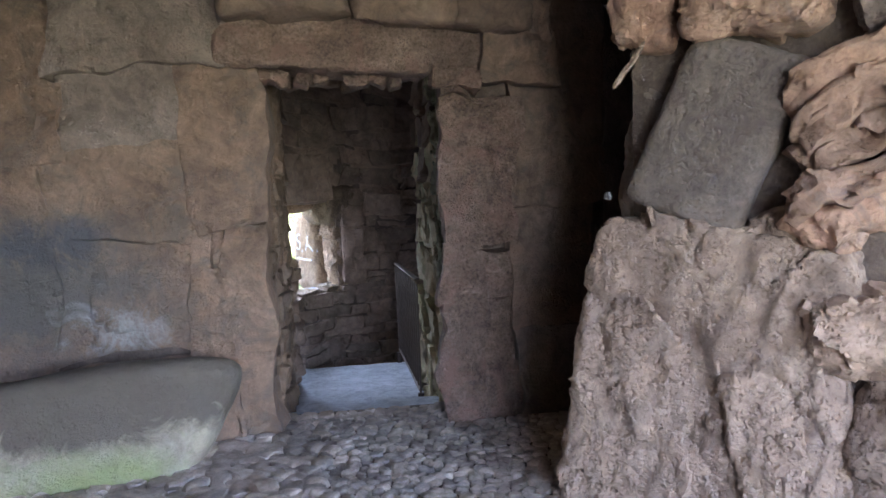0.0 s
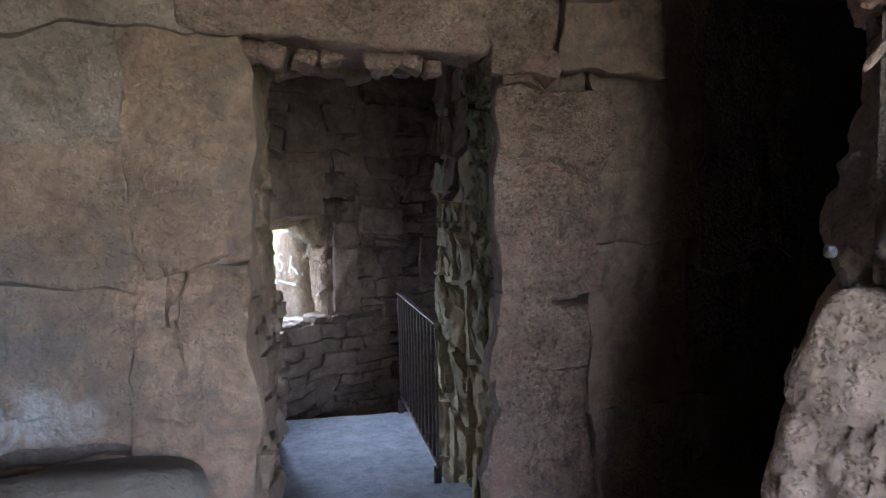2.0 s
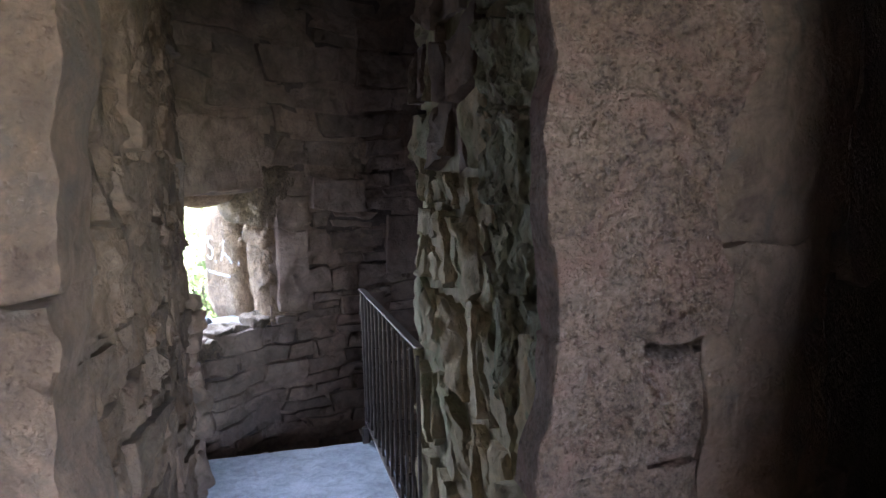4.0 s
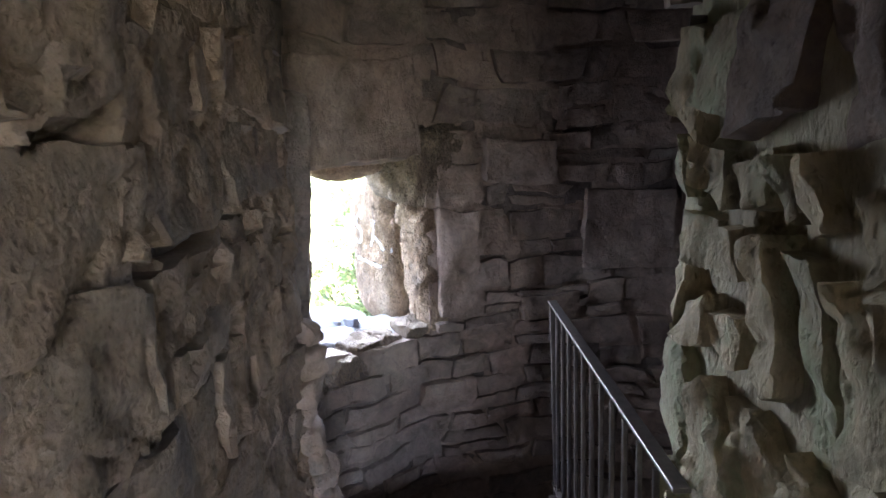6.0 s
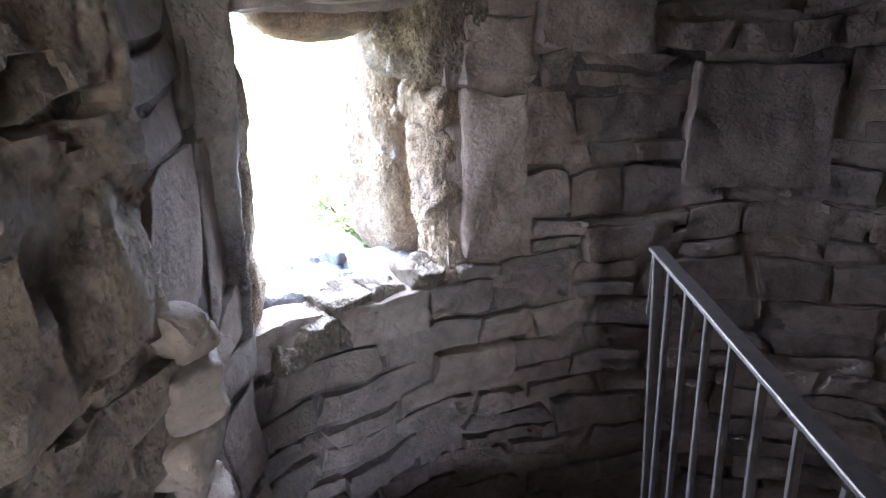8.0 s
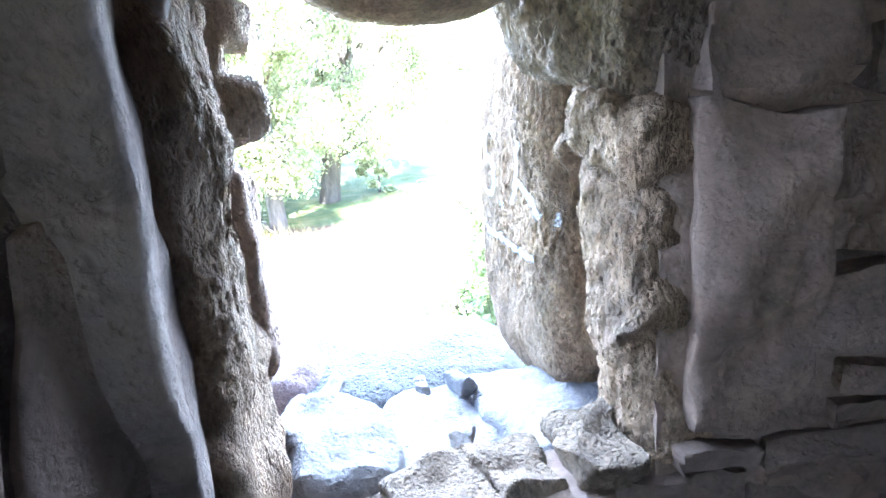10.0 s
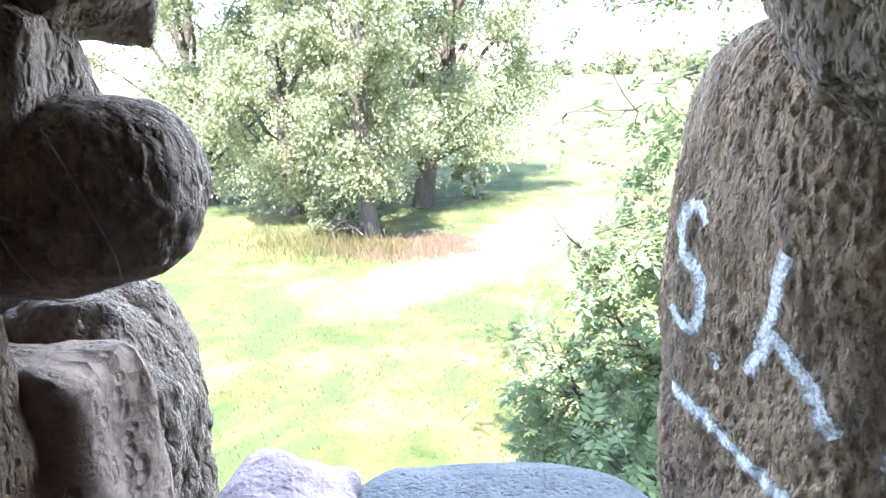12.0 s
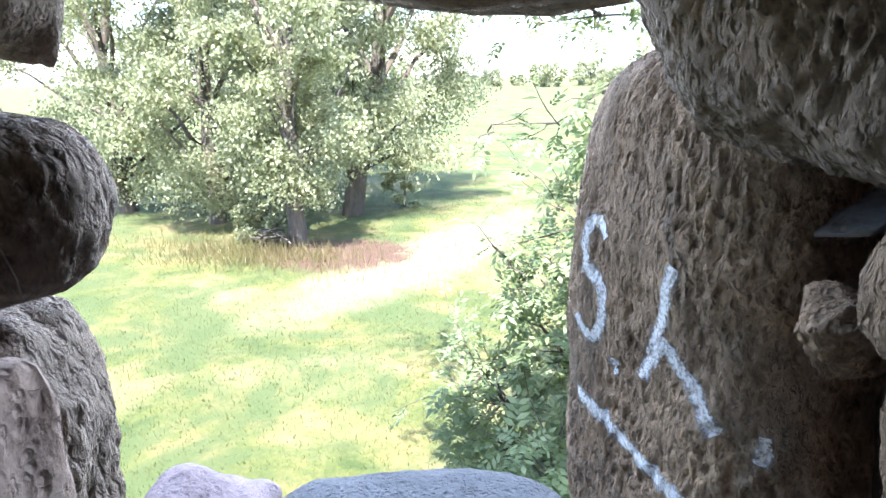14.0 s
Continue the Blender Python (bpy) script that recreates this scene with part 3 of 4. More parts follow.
masonry(on_right, wall_pier, (4.45, 5.68, 1.62, 2.6), (0.25, 0.5), (0.14, 0.32), 0.2, (-0.03, 0.02), [M_MOSS, M_WALL], 32, gap=0.016, warp=0.10, rough=0.012, scale=9, radius=0.006, skew=0.20, tilt=0.02, broken=0.018, broken_scale=9.0)
masonry(on_right, wall_pier, (4.08, 4.5, 0.9, 2.6), (0.22, 0.44), (0.12, 0.26), 0.22, (-0.01, 0.02), [M_LICHEN], 35, gap=0.004, warp=0.08, rough=0.016, scale=16, chip=0.02, radius=0.008, skew=0.06, tilt=0.02, broken=0.032, broken_scale=18.0)
masonry(on_right, wall_pier, (4.08, 4.3, -0.4, 0.9), (0.3, 0.6), (0.12, 0.26), 0.22, (-0.01, 0.02), [M_LICHEN], 36, gap=0.004, warp=0.08, rough=0.016, scale=16, chip=0.02, radius=0.008, skew=0.06, tilt=0.02, broken=0.032, broken_scale=18.0)

# ---------------- tower masonry ----------------
K = 180 / math.pi / R
SPECIAL = ((118.2, 110.9, 1.42, 1.62, 0.02), (110.4, 96.3, 1.27, 1.58, 0.04), (118.2, 109.5, 1.18, 1.44, 0.02), (118.4, 110.6, 0.50, 1.18, 0.02),
           (122.2, 111.6, -0.06, 0.14, 0.04), (92.9, 77.0, 0.74, 1.26, 0.02), (104.0, 92.9, 0.42, 0.62, 0.03), (145.0, 120.5, 1.46, 2.02, 0.06))


def tower_hole(u, v):
    if WA0 - 4 < u < WA1 + 4 and 0.36 < v < 1.58:
        return True
    return any(b + 1.9 < u < a - 1.9 and c + 0.05 < v < d - 0.05 for a, b, c, d, p in SPECIAL)


masonry(on_tower, wall_tower, (14, 144, -1.6, 0.45), (0.08, 0.20), (0.18 * K, 0.5 * K), 0.18, (-0.015, 0.03), [M_TOWER], 41, tower_hole, gap=0.012, warp=0.07, rough=0.008, scale=9, radius=0.006, skew=0.14, tilt=0.014, broken=0.022, broken_scale=8.0)
masonry(on_tower, wall_tower, (14, 121, 0.45, 1.62), (0.07, 0.19), (0.16 * K, 0.5 * K), 0.18, (-0.015, 0.03), [M_TOWER], 43, tower_hole, gap=0.012, warp=0.07, rough=0.008, scale=9, radius=0.006, skew=0.14, tilt=0.014, broken=0.022, broken_scale=8.0)
masonry(on_tower, wall_tower, (14, 147, 1.62, 3.15), (0.14, 0.32), (0.3 * K, 0.8 * K), 0.18, (-0.015, 0.03), [M_TOWER], 42, tower_hole, gap=0.012, warp=0.07, rough=0.008, scale=9, radius=0.006, skew=0.14, tilt=0.014, broken=0.022, broken_scale=8.0)
for a, b, c, d, p in SPECIAL:
    w = (a - b) / K
    wall_stone("stone", on_tower, b + 0.3, a - 0.3, c + 0.008, d - 0.008, 0.24, p + 0.012, M_TOWER, wall_tower, int(a * 7), 0.010, 0.025, 4.0, (max(6, int(w / 0.025)), max(6, int((d - c) / 0.025)), 4), 0.02, 0.08, 0.012, 0.008, 0.016, 6.0)
smear(on_tower, wall_tower, (14, 119.5, -1.6, 3.15), -0.016, 0.014, M_TOWER, 12, 0.026, K, 0.03)
smear(on_tower, wall_tower, (119.5, 146, 1.66, 3.15), -0.016, 0.014, M_TOWER, 12, 0.03, K)
smear(on_tower, wall_tower, (119.5, 144, -1.6, 0.26), -0.016, 0.014, M_TOWER, 12, 0.03, K, 0.03)
# sill course along the loophole's inner edge, dark stone colour standing in for shade
for k, (a, w, z, h) in enumerate(((122.6, 5.4, 0.42, 0.14), (127.0, 5.2, 0.385, 0.15), (131.2, 5.0, 0.36, 0.15), (135.2, 5.0, 0.335, 0.14), (138.6, 4.0, 0.31, 0.14))):
    w, z = w * (0.8, 1.15, 0.9, 1.1, 1.0)[k], z + (0.01, -0.015, 0.012, -0.008, 0.0)[k]
    wall_stone("stone", on_tower, a - w / 2, a + w / 2, z - h / 2 + 0.02, z + h / 2 + 0.035, 0.22, 0.03, M_PITTED, wall_tower, 600 + k, 0.010, 0.035, 6, (16, 10, 14), 0.03, 0.30, 0.03, 0.02)

# ---------------- loophole stones ----------------
def jamb_stone(name, mapper, u, d, z, size, material, seed, lean=0.0, yaw=0.0, power=4, rough=0.03, scale=5, grid=22, chip=0.018, nod=0.0, pit=0.0, taper=0.0):
    x, y, zz = mapper(u, z, d)
    x1, y1, z1 = mapper(u + 1, z, d)
    turn = math.degrees(math.atan2(y1 - y, x1 - x)) + yaw
    return boulder(name, (x, y, zz), size, material, seed, power, rough, scale, (nod, lean, turn), grid, wall_tower, taper, (1, 1, 1), chip, 6.0, pit)


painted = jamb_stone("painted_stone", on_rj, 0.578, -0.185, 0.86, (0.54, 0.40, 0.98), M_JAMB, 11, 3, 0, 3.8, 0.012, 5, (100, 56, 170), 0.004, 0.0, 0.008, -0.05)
painted["label"] = "upright pitted stone with white painted letters"
jamb_stone("stone", on_rj, 0.245, -0.14, 1.47, (0.68, 0.42, 0.56), M_PITTED, 12, -14, 0, 4.5, 0.03, 5, (110, 70, 100), 0.010, 0.0, 0.009)
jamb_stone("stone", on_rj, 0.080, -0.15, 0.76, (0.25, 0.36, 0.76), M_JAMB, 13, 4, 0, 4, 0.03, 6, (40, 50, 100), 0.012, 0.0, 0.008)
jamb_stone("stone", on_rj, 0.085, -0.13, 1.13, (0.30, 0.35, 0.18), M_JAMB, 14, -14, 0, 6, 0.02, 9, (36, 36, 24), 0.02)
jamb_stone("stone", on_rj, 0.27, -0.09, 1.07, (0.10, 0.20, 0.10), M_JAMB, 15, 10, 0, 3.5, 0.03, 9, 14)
jamb_stone("slate", on_rj, 0.36, -0.12, 1.165, (0.11, 0.13, 0.010), M_SILL, 16, 10, 8, 6, 0.008, 9, 12, 0.0, -28)
jamb_stone("stone", on_rj, 0.28, -0.50, 0.80, (0.46, 0.30, 0.9), M_DARK, 17, 0, 0, 5, 0.03, 5, 16)
jamb_stone("stone", on_rj, 0.34, -0.06, 0.34, (0.46, 0.5, 0.22), M_SILL, 18, 0, 0, 5, 0.025, 5, 20)

jamb_stone("ball_stone", on_lj, 0.60, -0.012, 1.210, (0.20, 0.244, 0.150), M_JAMB_LIT, 21, 0, 0, 2.5, 0.010, 7, (64, 70, 56), 0.004, 0.0, 0.006)
jamb_stone("stone", on_lj, 0.62, -0.033, 1.37, (0.16, 0.24, 0.10), M_JAMB_LIT, 22, 8, 0, 4, 0.022, 8, 18)
jamb_stone("stone", on_lj, 0.56, -0.065, 1.29, (0.14, 0.22, 0.14), M_JAMB_LIT, 23, 0, 0, 4, 0.02, 8, 12)
jamb_stone("stone", on_lj, 0.66, -0.082, 0.95, (0.20, 0.26, 0.35), M_JAMB_LIT, 24, 6, 0, 3.5, 0.020, 6, (56, 66, 84), 0.010, 0.0, 0.007)
jamb_stone("stone", on_lj, 0.52, -0.07, 0.88, (0.14, 0.27, 0.48), M_GREY, 25, 3, 0, 6, 0.016, 6, 18)
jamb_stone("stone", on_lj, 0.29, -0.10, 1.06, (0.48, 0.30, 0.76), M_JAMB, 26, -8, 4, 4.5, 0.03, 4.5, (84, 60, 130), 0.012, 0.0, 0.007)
jamb_stone("stone", on_lj, 0.035, -0.112, 1.10, (0.24, 0.20, 1.5), M_DARK, 27, -10, 6, 9, 0.014, 4, (24, 18, 70), 0.012)
jamb_stone("stone", on_lj, 0.17, -0.055, 1.33, (0.20, 0.15, 0.50), M_DARK, 127, 10, 10, 6, 0.014, 6, (24, 20, 44), 0.012, 0.0, 0.0, 0.45)
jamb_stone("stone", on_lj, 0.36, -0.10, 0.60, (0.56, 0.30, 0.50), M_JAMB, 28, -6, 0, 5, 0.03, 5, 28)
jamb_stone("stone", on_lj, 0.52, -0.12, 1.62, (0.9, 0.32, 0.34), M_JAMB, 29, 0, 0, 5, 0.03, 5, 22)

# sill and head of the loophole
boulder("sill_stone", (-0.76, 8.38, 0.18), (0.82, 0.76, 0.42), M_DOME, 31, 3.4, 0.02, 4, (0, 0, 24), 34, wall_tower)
boulder("sill_stone", (-1.16, 8.22, 0.28), (0.32, 0.50, 0.34), M_PINK, 32, 4.5, 0.03, 5, (0, 10, 30), 18, wall_tower)
boulder("sill_stone", (-0.42, 7.95, 0.29), (0.42, 0.52, 0.22), M_SILL, 33, 5, 0.03, 5, (0, -3, 30), 20, wall_tower)
boulder("sill_stone", (-0.70, 7.75, 0.33), (0.26, 0.38, 0.28), M_SILL, 34, 4.5, 0.035, 6, (5, 8, 40), 16, wall_tower)
for k in range(4):
    boulder("stone_chip", (-0.30 - rs.random() * 0.5, 7.75 + rs.random() * 0.35, 0.43 + rs.random() * 0.02), (rs.uniform(0.05, 0.13), rs.uniform(0.04, 0.09), rs.uniform(0.03, 0.06)), M_SILL, 90 + k, 5, 0.02, 12, (rs.uniform(-15, 15), rs.uniform(-15, 15), rs.uniform(0, 180)), 6, wall_tower)
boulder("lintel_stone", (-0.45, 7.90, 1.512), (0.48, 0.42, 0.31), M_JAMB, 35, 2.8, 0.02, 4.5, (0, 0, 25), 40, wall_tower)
boulder("lintel_stone", (-0.72, 8.22, 1.68), (0.95, 0.42, 0.34), M_JAMB, 37, 5, 0.025, 4.5, (0, 0, 25), 24, wall_tower)
boulder("lintel_stone", (-0.40, 7.72, 1.64), (0.95, 0.4, 0.34), M_TOWER, 36, 5, 0.03, 4, (0, 0, 35), 22, wall_tower)

# ---------------- east rock face ----------------
def rock_face(u, v, w, h, d, material, seed, lean=0.0, power=6, proud=0.0, rough=0.07, grid=26, scale=2.6, stretch=(1, 1, 1), chip=0.03, broken=0.035, broken_scale=4.0):
    x, y, z = on_east(u, v, proud)
    return boulder("rock", (x, y, z), (w, d, h), material, seed, power, rough, scale, (0, lean, -45), grid, wall_east, 0.0, stretch, chip, 3.0, broken=broken, broken_scale=broken_scale)


rock_face(0.40, 0.62, 0.98, 1.50, 0.5, M_GREY, 3, 9, 12, -0.17, 0.020, (72, 30, 100), 9.0, (1, 1, 0.7), 0.014, 0.045, 3.6)
rock_face(0.10, 0.30, 0.34, 0.9, 0.5, M_GREY, 2, 3, 8, -0.22, 0.020, 40, 9.0, (1, 1, 0.7), 0.014, 0.045, 3.6)
rock_face(0.80, 0.42, 0.44, 0.95, 0.5, M_GREY, 4, -10, 8, -0.15, 0.020, 40, 9.0, (1, 1, 0.7), 0.014, 0.045, 3.6)
rock_face(0.50, 1.70, 0.46, 0.72, 0.4, M_DARK, 5, 24, 12, -0.15, 0.015, 36, 3.0, (1, 1, 1), 0.008, 0.008, 3.0)
rock_face(0.24, 1.72, 0.30, 0.95, 0.6, M_DARK, 6, 8, 4.5, -0.36, 0.07, 26, 4.0)
rock_face(0.22, 2.55, 0.36, 0.5, 0.6, M_DARK, 66, -6, 4.5, -0.34, 0.07, 20, 4.0)
rock_face(0.66, 1.20, 0.70, 0.42, 0.4, M_GREY, 7, -12, 5, -0.15, 0.04, 34, 4)
rock_face(0.86, 1.38, 0.26, 0.24, 0.4, M_RED, 8, 20, 4, -0.12, 0.06)
rock_face(1.02, 0.99, 0.46, 0.36, 0.45, M_GREY, 9, -6, 3.2, -0.08, 0.05)
rock_face(1.14, 0.55, 0.46, 0.62, 0.45, M_GREY, 10, 8, 3.6, -0.10, 0.06)
rock_face(0.60, 2.16, 0.52, 0.30, 0.45, M_RED, 11, 6, 5, -0.08, 0.07)
rock_face(0.22, 2.25, 0.30, 0.42, 0.5, M_RED, 12, 10, 5, -0.18, 0.06)
rock_face(1.12, 2.16, 0.42, 0.26, 0.45, M_DARK, 13, -14, 8, -0.12, 0.04)
for k in range(5):
    rock_face(1.15 - 0.05 * k, 1.98 - 0.15 * k, 0.85 - 0.09 * k, 0.17, 0.45, M_RED, 30 + k, -24, 7, -0.11 + 0.02 * (k % 2), 0.06, 26, 4)
for k in range(8):
    rock_face(1.75 + 0.6 * (k % 2), 0.25 + 0.6 * (k // 2), 0.75, 0.62, 0.5, (M_RED, M_GREY)[k % 2], 60 + k, 8 * (k % 3 - 1), 5, -0.14, 0.08, 16)
root = boulder("root", (1.19, 2.52, 1.99), (0.022, 0.02, 0.2), M_GREY, 77, 3, 0.01, 8, (0, 38, -45), 10)
tagged(root, "pale dry root stuck to the rock face", "root")

# boulder at the foot of the chamber wall
bench = boulder("boulder", (-1.64, 3.70, 0.25), (2.05, 0.66, 0.72), M_BENCH, 41, 5.0, 0.02, 2.4, (-14, -4, 6), (54, 26, 26), None, 0.20)
tagged(bench, "long boulder, sooty above and green-stained below, against the wall", "boulder")
bench_2 = boulder("boulder", (-2.0, 3.30, 0.22), (0.42, 0.4, 0.42), M_DARK, 42, 5, 0.03, 4, (0, 12, 20), 16)
tagged(bench_2, "small dark boulder on the cobbled floor", "boulder")

# ---------------- cobbles ----------------
cob_meshes = []
for k in range(8):
    p, f = cube_grid(4, 4, 2)
    v = roughen(rounded(p, 3.5) * np.array((0.5, 0.36 + 0.02 * k, 0.4)), 0.10, 2.5, k + 5)
    me = bpy.data.meshes.new("cobble")
    me.from_pydata(v.tolist(), [], [list(q) for q in f])
    me.polygons.foreach_set("use_smooth", [True] * len(me.polygons))
    me.materials.append(M_COBBLE)
    cob_meshes.append((me, v, f))
rc = random.Random(77)
rest_v, rest_f, n_parts = [], [], 0
y = 1.2
while y < 4.31:
    size = 0.062 if y > 2.6 else 0.085
    x = -1.9 if y < 3.95 else -0.36
    x1 = 2.4 if y < 3.9 else 0.70
    while x < x1:
        s = size * rc.uniform(0.75, 1.35)
        large = x < -0.12 and y > 3.0
        if large:
            s *= 1.5
        px, py = x + s / 2 + rc.uniform(-0.008, 0.008), y + rc.uniform(-0.012, 0.012)
        x += s * 1.02
        if px > 3.75 - py and py < 2.8:
            continue
        me, v, f = rc.choice(cob_meshes)
        m = pose(px, py, FLOOR - 0.014 + rc.uniform(-0.005, 0.005), rc.uniform(-6, 6), rc.uniform(-6, 6), rc.uniform(-50, 50)) @ Matrix.Diagonal((s * 1.05, s * 1.05, s * 0.75, 1))
        if n_parts < 300 and 3.0 < py < 4.4 and -0.35 < px < 0.70:
            ob = new("cobble", me)
            ob.parent = floor
            ob.matrix_basis = m
            n_parts += 1
        else:
            base = len(rest_v)
            rest_v += [tuple(m @ Vector(q)) for q in v]
            rest_f += [[base + i for i in q] for q in f]
    y += size * 0.86
tagged(link_mesh("cobbles", rest_v, rest_f, M_COBBLE, floor), "small rounded floor cobbles", kind="stuff")

# ---------------- railing ----------------
def bar(name, a, b, w, t, parent, material=M_IRON, axis=(1, 0, 0)):
    """A rectangular bar with softened edges from a to b."""
    a, b = Vector(a), Vector(b)
    d = (b - a).normalized()
    s = (Vector(axis) - d * d.dot(Vector(axis))).normalized()
    n = d.cross(s)
    e = 0.18 * min(w, t)
    prof = [(w / 2, t / 2 - e), (w / 2 - e, t / 2), (-w / 2 + e, t / 2), (-w / 2, t / 2 - e), (-w / 2, -t / 2 + e), (-w / 2 + e, -t / 2), (w / 2 - e, -t / 2), (w / 2, -t / 2 + e)]
    verts = [tuple(q + s * x + n * y) for q in (a, b) for x, y in prof]
    faces = [(i, (i + 1) % 8, 8 + (i + 1) % 8, 8 + i) for i in range(8)] + [tuple(range(7, -1, -1)), tuple(range(8, 16))]
    return link_mesh(name, verts, faces, material, parent, smooth=False)


railing = tagged(new("railing"), "dark iron railing with thin upright bars on the landing", "railing")
bar("top_rail", (0.66, 7.13, 0.79), (0.66, 5.35, 0.83), 0.042, 0.012, railing)
bar("bottom_rail", (0.66, 7.02, -0.12), (0.66, 5.35, -0.10), 0.03, 0.012, railing)
for k in range(12):
    yb = 6.96 - k * 0.145
    bar("baluster", (0.66, yb - 0.015, -0.12), (0.66, yb + 0.02, 0.785), 0.016, 0.016, railing)
bar("end_post", (0.66, 6.97, LAND), (0.66, 7.10, 0.785), 0.03, 0.014, railing)
bar("bracket", (0.64, 6.93, LAND - 0.02), (0.64, 6.93, LAND + 0.11), 0.05, 0.035, railing)
bar("bracket", (0.67, 5.42, LAND - 0.02), (0.67, 5.42, LAND + 0.11), 0.05, 0.035, railing)
hook = bar("hook", (0.655, 7.125, 0.785), (0.645, 7.10, 0.60), 0.012, 0.008, railing)

# ---------------- painted letters ----------------
def paint_material():
    m, N, L, b = mat("white_spray_paint", 0.8)
    geo, spray = N.new("ShaderNodeNewGeometry"), N.new("ShaderNodeAttribute")
    spray.attribute_name = "spray"
    f = noise_node(N, L, geo.outputs["Position"], 190, 4, 0.7)
    L.new(ramp(N, L, f, (0.40, (0.40, 0.38, 0.37)), (0.56, (0.56, 0.59, 0.65))), b.inputs["Base Color"])
    bump(N, L, b, f, 0.6, 0.004)
    cover = N.new("ShaderNodeMath")
    cover.operation = "ADD"
    L.new(spray.outputs["Fac"], cover.inputs[0])
    L.new(f, cover.inputs[1])
    step = N.new("ShaderNodeMapRange")
    step.inputs["From Min"].default_value, step.inputs["From Max"].default_value = 0.82, 1.20
    L.new(cover.outputs[0], step.inputs["Value"])
    L.new(step.outputs[0], b.inputs["Alpha"])
    return m


M_PAINT = paint_material()
bpy.context.view_layer.update()


def stroke(name, pts, width, label):
    """A painted line laid on the upright stone, along points (u, z) of the loophole's side."""
    inv = painted.matrix_world.inverted()
    line = []
    for (u0, z0), (u1, z1) in zip(pts, pts[1:]):
        n = max(2, int(math.hypot(u1 - u0, z1 - z0) / 0.0035))
        line += [(u0 + (u1 - u0) * i / n, z0 + (z1 - z0) * i / n) for i in range(n)]
    line.append(pts[-1])
    verts, faces = [], []
    for i, (u, z) in enumerate(line):
        a, b = line[max(0, i - 1)], line[min(len(line) - 1, i + 1)]
        du, dz = b[0] - a[0], b[1] - a[1]
        k = math.hypot(du, dz) or 1
        for j in range(11):
            o = (j / 5 - 1) * width / 2 * (1 + 0.25 * noise.noise(Vector((u * 60, z * 60, 0))))
            uu, zz = u - dz / k * o, z + du / k * o
            start, end = Vector(on_rj(uu, zz, 0.35)), Vector(on_rj(uu, zz, -0.6))
            lo, ld = inv @ start, (inv.to_3x3() @ (end - start)).normalized()
            hit, place, normal, _ = painted.ray_cast(lo, ld)
            verts.append(tuple(place + normal * 0.0012) if hit else tuple(lo + ld * 0.5))
    for i in range(len(line) - 1):
        for j in range(10):
            p = i * 11 + j
            faces.append((p, p + 1, p + 12, p + 11))
    ob = link_mesh(name, verts, faces, M_PAINT, painted)
    layer = ob.data.attributes.new("spray", "FLOAT", "POINT")
    layer.data.foreach_set("value", [0.72 * (1 - abs(j / 5 - 1) ** 1.8) for _ in line for j in range(11)])
    if label:
        ob["label"] = label
    return ob


S_CURVE = [(0.685 - 0.034 * math.cos(a), 1.045 + 0.042 * math.sin(a)) for a in np.linspace(0.5, 4.6, 10)]
S_CURVE += [(0.685 - 0.038 * math.cos(a), 0.955 + 0.048 * math.sin(a)) for a in np.linspace(1.5, -2.6, 12)]
stroke("letter_s", S_CURVE, 0.038, "white painted letter S")
stroke("dot", [(0.615, 0.895), (0.612, 0.872)], 0.038, "white painted dot")
stroke("letter_k", [(0.485, 1.07), (0.50, 1.0), (0.535, 0.90)], 0.038, "white painted letter K stem")
stroke("letter_k_leg", [(0.52, 0.93), (0.495, 0.965), (0.44, 0.93), (0.40, 0.885)], 0.038, "white painted letter K leg")
stroke("slash", [(0.71, 0.80), (0.60, 0.79), (0.50, 0.785), (0.41, 0.78)], 0.038, "white painted slash")
stroke("dot", [(0.352, 0.905), (0.347, 0.885), (0.35, 0.873)], 0.026, "white painted dot")

def tube(pts, radii, sides=8):
    verts, faces = [], []
    for i, p in enumerate(pts):
        p = Vector(p)
        d = (Vector(pts[min(i + 1, len(pts) - 1)]) - Vector(pts[max(i - 1, 0)])).normalized()
        s = d.orthogonal().normalized()
        n = d.cross(s)
        for k in range(sides):
            a = 2 * math.pi * k / sides
            verts.append(tuple(p + (s * math.cos(a) + n * math.sin(a)) * radii[i]))
    for i in range(len(pts) - 1):
        for k in range(sides):
            q = (k + 1) % sides
            faces.append((i * sides + k, i * sides + q, (i + 1) * sides + q, (i + 1) * sides + k))
    faces.append(tuple(range((len(pts) - 1) * sides, len(pts) * sides)))
    return verts, faces


# cobweb strands over the round stone
ball = [o for o in wall_tower.children if o.name.startswith("ball_stone")][0]


def strand(a0, e0, a1, e1, sag, r):
    """A thin web strand from one direction seen from the stone's middle to another, lying just on its face."""
    pts = []
    for i in range(13):
        t = i / 12
        a, e = radians(a0 + (a1 - a0) * t), radians(e0 + (e1 - e0) * t - sag * math.sin(math.pi * t))
        d = Vector((math.cos(a) * math.cos(e), math.sin(a) * math.cos(e), math.sin(e)))
        ld = ball.matrix_world.to_3x3().inverted() @ d
        hit, place, normal, _ = ball.ray_cast(ld * 0.6, -ld)
        pts.append(place + normal * 0.003 if hit else ld * 0.1)
    v, f = tube(pts, [r] * 13, 5)
    ob = link_mesh("cobweb", v, f, M_WEB, ball)
    ob["label"] = "dusty cobweb strand"
    return ob


M_WEB = plain("dusty_web", (0.45, 0.42, 0.38), 0.9)

